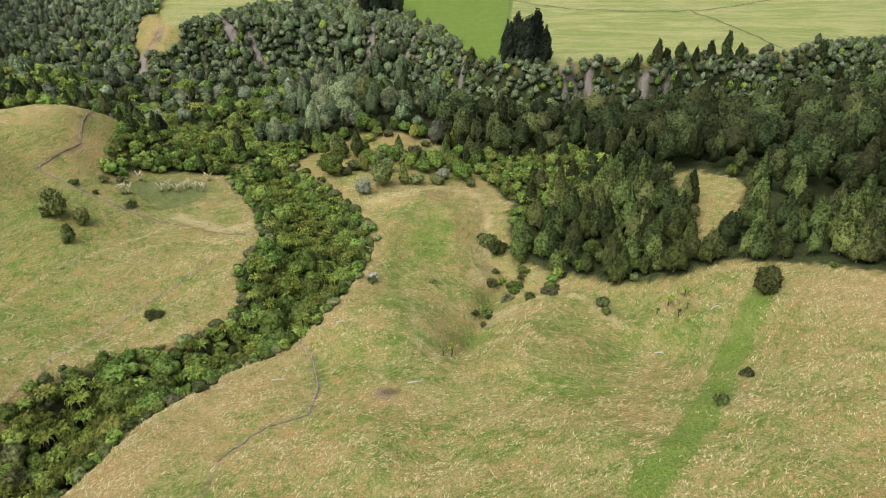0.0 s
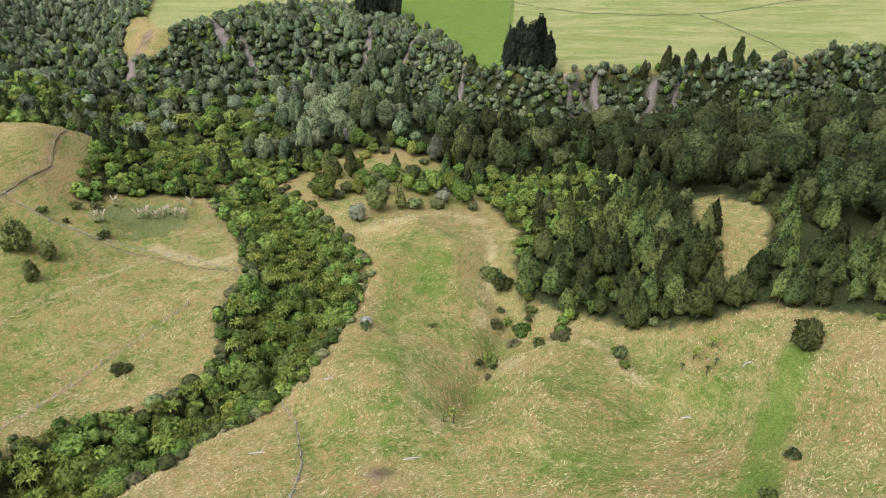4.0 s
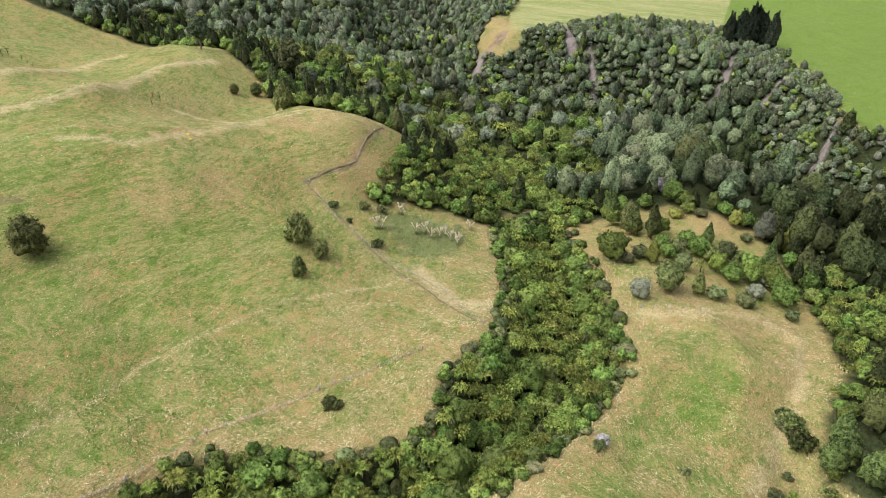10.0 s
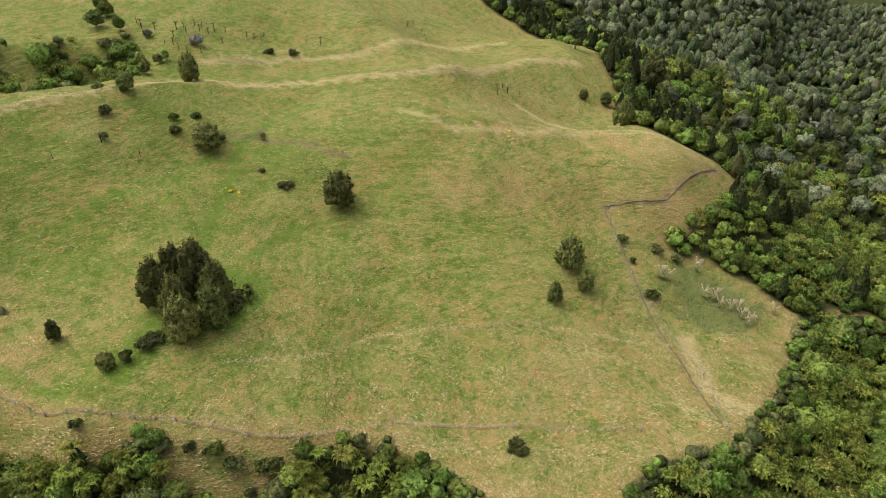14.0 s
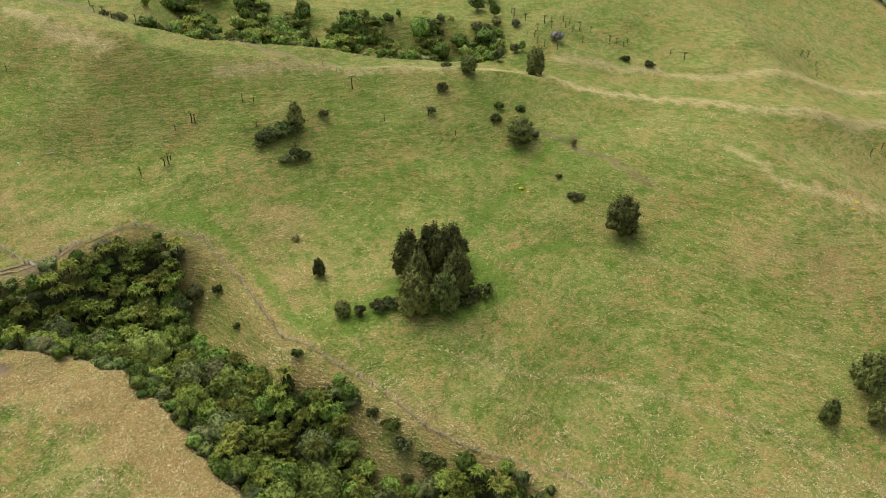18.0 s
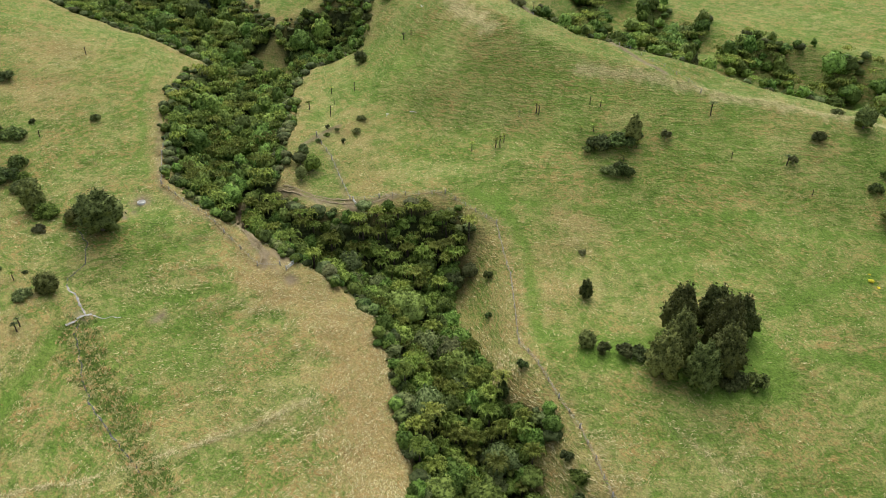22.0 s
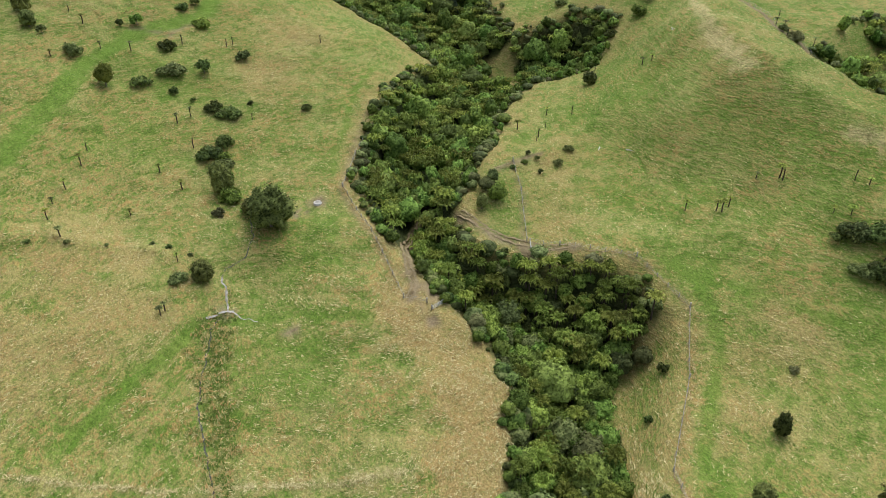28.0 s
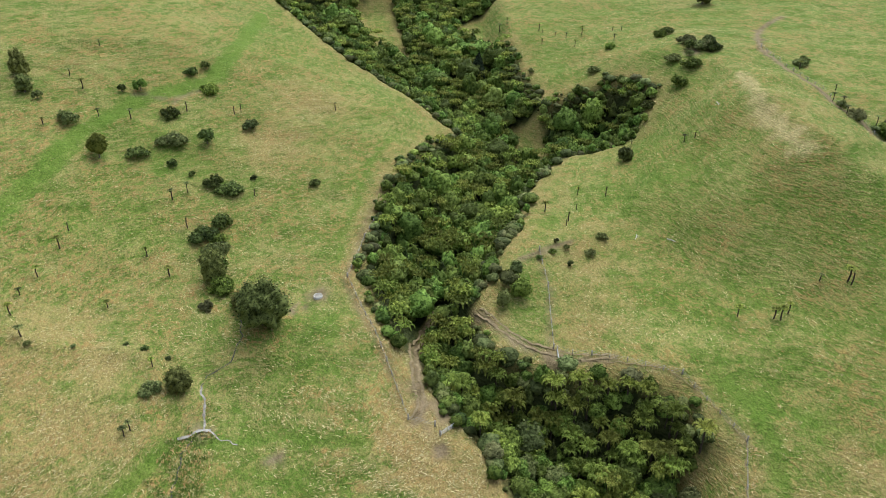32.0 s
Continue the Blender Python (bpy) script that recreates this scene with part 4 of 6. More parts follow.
kind("pine_tree", [(lump_form(14, 31, -0.16, 0.45, 1100, 1.3, 44, FULL), trunk_shape(22, 0.6, 6, 3)), (lump_form(13, 22, -0.16, 0.35, 800, 1.1, 34, FULL), trunk_shape(16, 0.5, 6, 3)), (lump_form(13, 29, -0.16, 0.6, 1000, 1.2, 40, FULL), trunk_shape(20, 0.5, 6, 3))],
     "tall nearly black pine on the tableland edge", "tree", "pine")
kind("pale_shrub", [(crown_round(6, 5, 14, 900, 0.28, 0.1), trunk_shape(2.6, 0.16, 5, 1.2))], "bare grey-white leafless shrub", "shrub", "pale")


def tuft_leaves(count, reach, rise, width):
    """Arching strap leaves from one root."""
    sh = Shape()
    for k in range(count):
        a, r = rng.uniform(0, 6.283), reach * rng.uniform(0.5, 1.1)
        d, side = np.array([math.cos(a), math.sin(a), 0]), np.array([-math.sin(a), math.cos(a), 0]) * width
        pts = [d * r * u + np.array([0, 0, rise * (1.9 * u - 1.25 * u * u) * rng.uniform(0.8, 1.1)]) for u in (0.0, 0.45, 1.0)]
        sh.add(np.stack([pts[0] - side, pts[0] + side, pts[1] + side, pts[1] - side, pts[2]]), t=[[3, 2, 4]], q=[[0, 1, 2, 3]])
    return sh.arrays()


def plumes(count, reach, rise):
    sh = Shape()
    for k in range(count):
        a, r = rng.uniform(0, 6.283), reach * rng.uniform(0.2, 1.0)
        top = np.array([math.cos(a) * r, math.sin(a) * r, rise * rng.uniform(0.85, 1.15)])
        tube(sh, [(0, 0, 0.2), top * 0.7], [0.03, 0.02], 4)
        tip = top + np.array([math.cos(a), math.sin(a), -0.2]) * 0.45
        tube(sh, [top * 0.7, (top + tip) * 0.48, tip], [0.05, 0.17, 0.03], 5)
    return sh.arrays()


kind("fern_pole", [(fern_crown(2.2, 3.2, 12, 6, 5, 0.15), fern_trunk(3.5, 0.15)), (fern_crown(1.9, 2.6, 11, 5, 5, 0.15), fern_trunk(2.9, 0.14)), (fern_crown(2.5, 3.8, 13, 6, 5, 0.15), fern_trunk(4.1, 0.15))],
     "dark tree fern pole with a small ragged olive top", "tree fern", "scrub", DARK_BARK)
kind("fern_stub", [(fern_crown(0.9, 2.6, 5, 3, 4), fern_trunk(2.7, 0.12))], "thin dead tree fern stem standing in pasture", "tree stump", "scrub", DARK_BARK)
kind("toetoe", [(plumes(11, 1.0, 2.3), tuft_leaves(40, 1.2, 1.1, 0.06))], "toetoe tussock with pale cream plumes in the wet hollow", "tussock", "pale")


SMALL = (ICO2_V, ICO2_F)
KINDS["forest_tree"]["far"] = [lump_form(11, 17, 0.2, 0.15, 60, 0.9, 26), lump_form(9, 19, 0.2, 0.3, 56, 0.9, 26), lump_form(8.5, 20, 0.1, 0.6, 56, 0.85, 30), lump_form(10.5, 15, 0.2, 0.1, 56, 0.9, 20), lump_form(13, 16, 0.25, 0.05, 64, 0.9, 30)]
KINDS["forest_tree"]["dim"] = [lump_form(11, 17, 0.2, 0.15, 44, 0.95, 18, SMALL), lump_form(9, 19, 0.2, 0.35, 44, 0.95, 16, SMALL), lump_form(8.5, 20, 0.1, 0.6, 44, 0.9, 18, SMALL)]
KINDS["broadleaf_tree"]["far"] = [lump_form(5.2, 5.0, 0.08, 0.1, 84, 0.44, 16), lump_form(4.6, 5.6, 0.08, 0.3, 80, 0.44, 14), lump_form(6.0, 4.6, 0.08, 0.0, 90, 0.44, 20), lump_form(4.8, 4.0, 0.05, 0.15, 76, 0.42, 13), lump_form(5.6, 5.2, 0.08, 0.2, 84, 0.44, 24)]
KINDS["broadleaf_tree"]["dim"] = [lump_form(5.2, 5.0, 0.08, 0.1, 40, 0.6, 13, SMALL), lump_form(4.6, 5.6, 0.08, 0.3, 40, 0.6, 12, SMALL), lump_form(6.0, 4.6, 0.08, 0.0, 42, 0.6, 14, SMALL), lump_form(4.8, 5.4, 0.05, 0.45, 38, 0.6, 11, SMALL), lump_form(4.2, 7.0, 0.05, 0.6, 44, 0.6, 14, SMALL)]
KINDS["kanuka_tree"]["far"] = [lump_form(6.6, 11.5, -0.08, 0.84, 130, 0.6, 40), lump_form(5.8, 12.5, -0.08, 0.86, 130, 0.6, 44), lump_form(7.2, 10.5, -0.08, 0.74, 130, 0.6, 38)]
KINDS["shrub"]["far"] = [lump_form(3.6, 2.2, 0.0, 0.0, 34, 0.3, 12, SMALL), lump_form(2.8, 2.0, 0.0, 0.1, 30, 0.3, 10, SMALL), lump_form(4.4, 2.5, 0.0, 0.0, 38, 0.3, 14, SMALL)]
KINDS["shrub"]["dim"] = [lump_form(3.6, 2.2, 0.0, 0.0, 12, 0.5, 9, SMALL), lump_form(2.8, 2.0, 0.0, 0.1, 10, 0.5, 8, SMALL), lump_form(4.4, 2.5, 0.0, 0.0, 14, 0.5, 10, SMALL)]
KINDS["tree_fern"]["far"] = [fern_crown(4.8, 3.6, 13, 2, 5), fern_crown(4.2, 3.0, 12, 2, 5), fern_crown(5.2, 4.2, 14, 2, 5)]


def place(key, x, y, size=1.0, turn=None, variant=None, tall=1.0, label="", group="", leaf=""):
    """One plant as a thing of its own on the ground: trunk and crown under an empty."""
    k = KINDS[key]
    turn = rng.uniform(0, 6.283) if turn is None else turn
    i = int(rng.randint(len(k["variants"]))) if variant is None else variant
    tag = (i, leaf)
    if not isinstance(k["made"], dict):
        k["made"] = {}
    if tag not in k["made"]:
        crown, trunk = k["variants"][i]
        k["made"][tag] = (to_mesh("crown", crown, k.get("top") or LEAVES[leaf or k["leaf"]], smooth=key not in ("tree_fern", "fern_pole", "toetoe")), to_mesh("trunk", trunk, k["bark"], smooth=True))
    root = new(key)
    z = float(land(x, y)[0])
    root.matrix_world = Matrix.Translation((x, y, z - 0.05)) @ Matrix.Rotation(turn, 4, "Z") @ Matrix.Diagonal((size, size, size * tall, 1))
    for name, me in zip(k.get("parts", ("crown", "trunk")), k["made"][tag]):
        p = new(name, me)
        p.parent = root
    return tagged(root, label or k["label"], k["category"], group)


def woods(name, key, xs, ys, sizes, label, leaf="", detail="far"):
    """Many plants past counting, joined into one mesh."""
    k = KINDS[key]
    zs = land(xs, ys)
    vs, ts, qs, tint, base = [], [], [], [], 0
    lean = k.get(detail) or k.get("far") or [crown for crown, trunk in k["variants"]]
    for x, y, z, s in zip(xs, ys, zs, sizes):
        v, t, q = lean[rng.randint(len(lean))]
        a = rng.uniform(0, 6.283)
        c, d = math.cos(a) * s, math.sin(a) * s
        tall = s * rng.uniform(0.85, 1.2) * (1.35 if key == "tree_fern" else 1.0)
        vs.append(np.stack([v[:, 0] * c - v[:, 1] * d + x, v[:, 0] * d + v[:, 1] * c + y, v[:, 2] * tall + z - 0.1], 1))
        ts.append(t + base)
        qs.append(q + base)
        tint.append(np.full(len(v), rng.uniform()))
        base += len(v)
    me = to_mesh(name, (np.concatenate(vs), np.concatenate(ts), np.concatenate(qs)), WOODS_LEAVES[leaf or k["leaf"]], np.concatenate(tint), key != "tree_fern")
    return tagged(new(name, me), label, "trees", kind="stuff")


def scatter(x0, x1, y0, y1, gap, seed):
    """A jittered grid of places."""
    r = np.random.RandomState(seed)
    gx, gy = np.meshgrid(np.arange(x0, x1, gap), np.arange(y0, y1, gap * 0.87))
    gx = gx + (np.arange(gx.shape[0]) % 2)[:, None] * gap * 0.5
    return gx.ravel() + r.uniform(-0.42, 0.42, gx.size) * gap, gy.ravel() + r.uniform(-0.42, 0.42, gx.size) * gap


KINDS["toetoe"].update(bark=REED, top=STRAW, parts=("plumes", "leaves"))

# ---- bush in the gullies and woods on the valley sides ----
TRACKS = [SOIL_LINES[3][0], SOIL_LINES[4][0], SOIL_LINES[5][0]]


def slip_free(x, y):
    far = np.full(len(x), 99.0)
    for line, r in SLIPS:
        far = np.minimum(far, along(line, x, y) - r)
    return np.minimum(far, np.where(x > -285, along(RIVER, x, y) - np.where(x < -195, 15, 5), 99))


def track_free(x, y):
    far = np.full(len(x), 99.0)
    for line in TRACKS:
        far = np.minimum(far, along(line, x, y))
    return far


FERN_SLOPE = [(6, 258), (20, 274), (44, 292), (58, 256), (54, 222), (40, 210), (26, 204), (19, 214), (14, 236)]
SINGLE = {k: [] for k in KINDS}
LIMIT = {"broadleaf_tree": 300, "tree_fern": 270, "shrub": 240, "kanuka_tree": 260}
GLADES = [(-119, 50, 4), (-84, 122, 3)]


def fill_gully(area, seed, alone, group, gap=2.6, patchy=-9.0):
    """Mixed bush: broadleaf, tree ferns, a few upright trees, shrubs along the lips."""
    xs, ys = np.array([p[0] for p in area]), np.array([p[1] for p in area])
    x, y = scatter(xs.min(), xs.max(), ys.min(), ys.max(), gap, seed)
    d = inside(area, x, y)
    keep = (d > 0.7 + 1.1 * swell(x, y, 10, 24)) & (track_free(x, y) > 2.2)
    for gx, gy, gr in GLADES:
        keep &= np.hypot(x - gx, y - gy) > gr
    for area_open in OPEN_SLOPES:
        keep &= inside(area_open, x, y) < -1.2
    keep &= swell(x, y, 26, 22) > patchy
    x, y, d = x[keep], y[keep], d[keep]
    r = np.random.RandomState(seed + 1)
    ferny = swell(x, y, 30, 21)
    rest = {"broadleaf_tree": [], "tree_fern": [], "shrub": [], "kanuka_tree": []}
    for a, b, e, f in zip(x, y, d, ferny):
        u = r.uniform()
        if e < 3.6 and u < 0.7:
            key, s = "shrub", r.uniform(0.6, 1.2)
        elif u < 0.36 + 0.22 * f and e > 2.5:
            key, s = "tree_fern", r.uniform(0.75, 1.1)
        elif u > 0.955 and e > 5:
            key, s = "kanuka_tree", r.uniform(0.4, 0.62)
        else:
            key, s = "broadleaf_tree", r.choice([0.65, 0.8, 0.92, 1.1, 1.4, 1.8], p=[0.24, 0.25, 0.24, 0.17, 0.07, 0.03]) * r.uniform(0.9, 1.12) * (0.8 if e < 5 else 1.0)
            s = min(s, 0.5 + 0.14 * e)
        if alone(a, b) and len(SINGLE[key]) < LIMIT[key]:
            SINGLE[key].append(place(key, a, b, s, tall=1.4 if key == "tree_fern" else 1.0, group=group, leaf=r.choice(["scrub", "broadleaf", "kanuka"]) if key == "shrub" else "scrub" if key == "broadleaf_tree" and r.uniform() < 0.1 else ""))
        else:
            rest[key].append((a, b, s))
    for key, many in rest.items():
        if many:
            m = np.array(many)
            woods({"broadleaf_tree": "gully_bush", "tree_fern": "fern_thicket", "shrub": "scrub", "kanuka_tree": "kanuka_stand"}[key], key, m[:, 0], m[:, 1], m[:, 2], "dense mixed green native bush filling a gully")


fill_gully(GULLY, 31, lambda a, b: 0 < b < 150, "plants in the gully bush")
fill_gully(BACK_GULLY, 41, lambda a, b: False, "", 3.4, -0.15)


def hedge(area, seed):
    """Thick low shrubs crowding the lip of a gully."""
    xs, ys = np.array([p[0] for p in area]), np.array([p[1] for p in area])
    x, y = scatter(xs.min() - 2, xs.max() + 2, ys.min() - 2, ys.max() + 2, 2.0, seed)
    d = inside(area, x, y)
    r = np.random.RandomState(seed)
    keep = (d > 0.5 + 0.9 * swell(x, y, 11, 23)) & (d < 4.0) & (track_free(x, y) > 2.2) & (r.uniform(size=len(x)) < 0.72)
    for gx, gy, gr in GLADES:
        keep &= np.hypot(x - gx, y - gy) > gr
    for area_open in OPEN_SLOPES:
        keep &= inside(area_open, x, y) < -1.2
    x, y = x[keep], y[keep]
    f = r.uniform(size=len(x))
    for lo, hi, leaf, label in ((0, 0.42, "scrub", "olive-brown scrub crowding the lip of a gully"), (0.42, 0.74, "broadleaf", "green scrub crowding the lip of a gully"), (0.74, 1.01, "kanuka", "dark olive scrub crowding the lip of a gully")):
        m = (f >= lo) & (f < hi)
        woods("scrub", "shrub", x[m], y[m], 0.35 + 0.95 * r.uniform(size=m.sum()) ** 2, label, leaf)


hedge(GULLY, 33)


def fill_woods():
    r = np.random.RandomState(51)
    # tall forest along the valley, from the near slope to the foot of the cliff
    x, y = scatter(-420, 420, 150, 620, 8.2, 52)
    d, table, near = inside(WOODS, x, y), inside(RIM, x, y), along(WOODS_LIP, x, y)
    for c in CLEARINGS:
        d = np.minimum(d, -inside(c, x, y))
    free = slip_free(x, y)
    tall = (d > 3) & (table < -36) & (free > 4) & (x > -78 + 14 * swell(x, y, 60, 53)) & (((y > 286) & (near > 8)) | (near > 50))
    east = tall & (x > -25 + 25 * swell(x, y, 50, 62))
    west = tall & ~east
    woods("valley_forest", "forest_tree", x[west], y[west], r.uniform(0.5, 1.1, west.sum()), "grey-green native forest filling the river valley")
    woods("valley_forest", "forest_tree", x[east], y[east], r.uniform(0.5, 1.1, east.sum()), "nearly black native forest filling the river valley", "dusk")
    # lower mixed forest further west along the river
    x, y = scatter(-420, -60, 270, 640, 5.8, 58)
    d, table, near = inside(WOODS, x, y), inside(RIM, x, y), along(WOODS_LIP, x, y)
    for c in CLEARINGS:
        d = np.minimum(d, -inside(c, x, y))
    mixed = (d > 2) & (table < -30) & (slip_free(x, y) > 1.5) & (near > 26) & ~((x > -132) & (y < 345)) & (x <= -78 + 14 * swell(x, y, 60, 53))
    x, y = x[mixed], y[mixed]
    f = r.uniform(size=len(x)) + np.where(y < 415 + 25 * swell(x, y, 70, 63), 2.0, 0.0)
    for lo, hi, key, a, b, leaf in ((0, 0.3, "broadleaf_tree", 1.0, 1.8, "slope"), (0.3, 0.6, "broadleaf_tree", 1.0, 1.7, "forest"), (0.6, 0.72, "kanuka_tree", 0.6, 1.0, "dusk"), (0.72, 0.86, "broadleaf_tree", 0.9, 1.5, ""), (0.86, 1.01, "forest_tree", 0.45, 0.75, ""),
                                    (2.0, 2.34, "broadleaf_tree", 0.9, 1.6, ""), (2.34, 2.54, "broadleaf_tree", 0.9, 1.5, "kanuka"), (2.54, 2.74, "kanuka_tree", 0.5, 0.9, ""), (2.74, 2.86, "tree_fern", 1.0, 1.5, ""), (2.86, 2.94, "kanuka_tree", 0.6, 0.95, "dusk"), (2.94, 3.01, "broadleaf_tree", 1.1, 1.9, "slope")):
        m = (f >= lo) & (f < hi)
        woods("valley_bush", key, x[m], y[m], a * 0.6 + (b * 1.25 - a * 0.6) * r.uniform(size=m.sum()) ** 1.6, "mixed olive and grey-green native bush along the river", leaf, "dim" if lo < 1 else "far")
    # middle belt: upright and rounded trees behind the pasture
    x, y = scatter(-420, 330, 130, 420, 5.7, 54)
    d, near = inside(WOODS, x, y), along(WOODS_LIP, x, y)
    for c in CLEARINGS:
        d = np.minimum(d, -inside(c, x, y))
    ferny = (inside(FERN_SLOPE, x, y) > 0) | ((x > -132) & (x < -58) & (y > 222) & (y < 345))
    belt = (d > 2.0) & (near < np.where(x < -78, 28, 52)) & ~(ferny & (r.uniform(size=len(x)) < 0.75)) & ~((y > 286) & (near > 8) & (x > -78))
    bx, by = x[belt], y[belt]
    gap_free = (swell(bx, by, 11, 61) > -0.55) | (by > 200) | (bx < 0)
    bx, by = bx[gap_free], by[gap_free]
    kan = ((bx > 22) & (by < 250)) | (r.uniform(size=len(bx)) < 0.4)
    rest = []
    for a, b, k in zip(bx, by, kan):
        s = r.uniform(0.65, 1.2)
        key = "kanuka_tree" if k else "broadleaf_tree"
        if -20 < a < 150 and b < 235 and len(SINGLE[key]) < LIMIT[key]:
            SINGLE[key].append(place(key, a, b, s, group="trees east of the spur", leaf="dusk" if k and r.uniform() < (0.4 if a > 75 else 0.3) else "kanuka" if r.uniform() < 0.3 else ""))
        else:
            rest.append((a, b, s, k))
    rest = np.array(rest)
    for k, nm in ((1, "kanuka_stand"), (0, "mixed_bush")):
        m = rest[rest[:, 3] == k]
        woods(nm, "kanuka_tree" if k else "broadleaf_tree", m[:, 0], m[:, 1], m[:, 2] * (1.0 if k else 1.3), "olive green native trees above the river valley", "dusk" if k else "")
    # fern thickets and low bush between
    x, y = scatter(-140, 70, 176, 350, 3.4, 55)
    d = inside(WOODS, x, y)
    ferny = (inside(FERN_SLOPE, x, y) > 0) | ((x > -132) & (x < -58) & (y > 222) & (y < 345))
    keep = (d > 1) & ferny
    x, y = x[keep], y[keep]
    f = r.uniform(size=len(x)) < 0.42 + 0.15 * swell(x, y, 25, 59)
    woods("fern_thicket", "tree_fern", x[f], y[f], r.uniform(0.6, 0.95, f.sum()), "yellow-green tree ferns crowded on a slope")
    woods("mixed_bush", "broadleaf_tree", x[~f], y[~f], r.uniform(0.6, 1.05, (~f).sum()), "rounded green bush among tree ferns")
    # cliff below the tableland: low shrubs between the slips
    x, y = scatter(-330, 420, 410, 640, 3.2, 56)
    x, y = x + r.normal(0, 1.3, len(x)), y + r.normal(0, 1.3, len(y))
    table = inside(RIM, x, y)
    keep = (table < 0.5) & ((table > -40) | ((y > 508) & (x > -190) & (x < 0) & (table > -95))) & (slip_free(x, y) > 0.3)
    for c in CLEARINGS:
        keep &= inside(c, x, y) < -1
    x, y = x[keep], y[keep]
    f = r.uniform(size=len(x)) + 0.16 * swell(x, y, 38, 64)
    for lo, hi, key, a, b, leaf, label in ((-9, 0.22, "broadleaf_tree", 0.7, 1.25, "forest", "grey-green scrub clinging to the cliff face"), (0.22, 0.34, "broadleaf_tree", 0.6, 1.2, "slope", "pale grey-green scrub clinging to the cliff face"), (0.34, 0.52, "broadleaf_tree", 0.7, 1.3, "slope", "pale grey-green bush on the cliff face"),
                                           (0.52, 0.8, "broadleaf_tree", 0.7, 1.5, "forest", "grey-green bush on the cliff face"), (0.8, 9, "broadleaf_tree", 0.6, 1.2, "", "bright green bush on the cliff face")):
        m = (f >= lo) & (f < hi)
        woods("cliff_scrub", key, x[m], y[m], r.uniform(a, b, m.sum()), label, leaf, "dim")
    # hillside across the river
    x, y = scatter(-560, -200, 330, 820, 7.6, 57)
    d, table = inside(WOODS, x, y), inside(RIM, x, y)
    keep = (d > 2) & (table < -3) & (x < -240) & (slip_free(x, y) > 1) & ((x < -420) | (y > 640))
    x, y = x[keep], y[keep]
    f = r.uniform(size=len(x)) < 0.6
    woods("far_woods", "broadleaf_tree", x[f], y[f], r.uniform(1.2, 2.0, f.sum()), "mixed native forest on the far hillside", "slope", "dim")
    woods("far_woods", "forest_tree", x[~f], y[~f], r.uniform(0.45, 0.8, (~f).sum()), "mixed native forest on the far hillside", "", "dim")


fill_woods()

# ---- single trees and shrubs in the pasture ----
for x, y, s, v, t in ((-169, 141, 1.02, 0, 1.05), (-205, 112, 0.95, 0, 0.8), (-228, 94, 0.6, 0, 1.0), (-255, 117, 0.85, 2, 1.0), (-121, 190, 0.95, 2, 0.8), (-113, 190, 0.5, 0, 1.1), (-113, 180, 0.45, 2, 1.2), (80, 141, 0.72, 0, 0.95),
                      (-68, -27, 1.12, 0, 0.85), (-61, -46, 0.62, 0, 1.2), (-50, -16, 0.52, 0, 0.85), (-24, -130, 0.6, 2, 1.0), (-25, -121, 0.5, 0, 0.9), (-182, -60, 0.5, 0, 0.8), (-290, -154, 1.0, 0, 0.9),
                      (-222, 284, 0.6, 0, 0.9), (-190, 266, 0.9, 1, 0.9), (-224, 273, 0.42, 0, 1.0), (-136, 64, 0.36, 2, 1.2), (-122, 73, 0.42, 0, 0.9), (305, 645, 0.9, 0, 0.9)):
    place("totara_tree", x, y, s, variant=v, tall=t)
for x, y, s, v, t in ((-138, 86, 0.78, 1, 1.1), (-144, 91, 0.8, 2, 1.1), (-125, 89, 0.78, 2, 1.05), (-133, 98, 0.8, 1, 1.1), (-127, 96, 0.72, 2, 1.2), (-146, 96, 0.72, 1, 1.0), (-139, 95, 0.85, 2, 1.3), (-131, 89, 0.7, 1, 1.2)):
    place("totara_tree", x, y, s * 1.12, variant=v, tall=t * 0.95, group="totara clump in the middle paddock")
place("forest_tree", -228, 316, 1.3, variant=1, leaf="scrub", label="very tall olive tree rising above the bush edge")
place("forest_tree", -288, 316, 1.0, variant=0, label="broad dark tree at the end of the ridge")

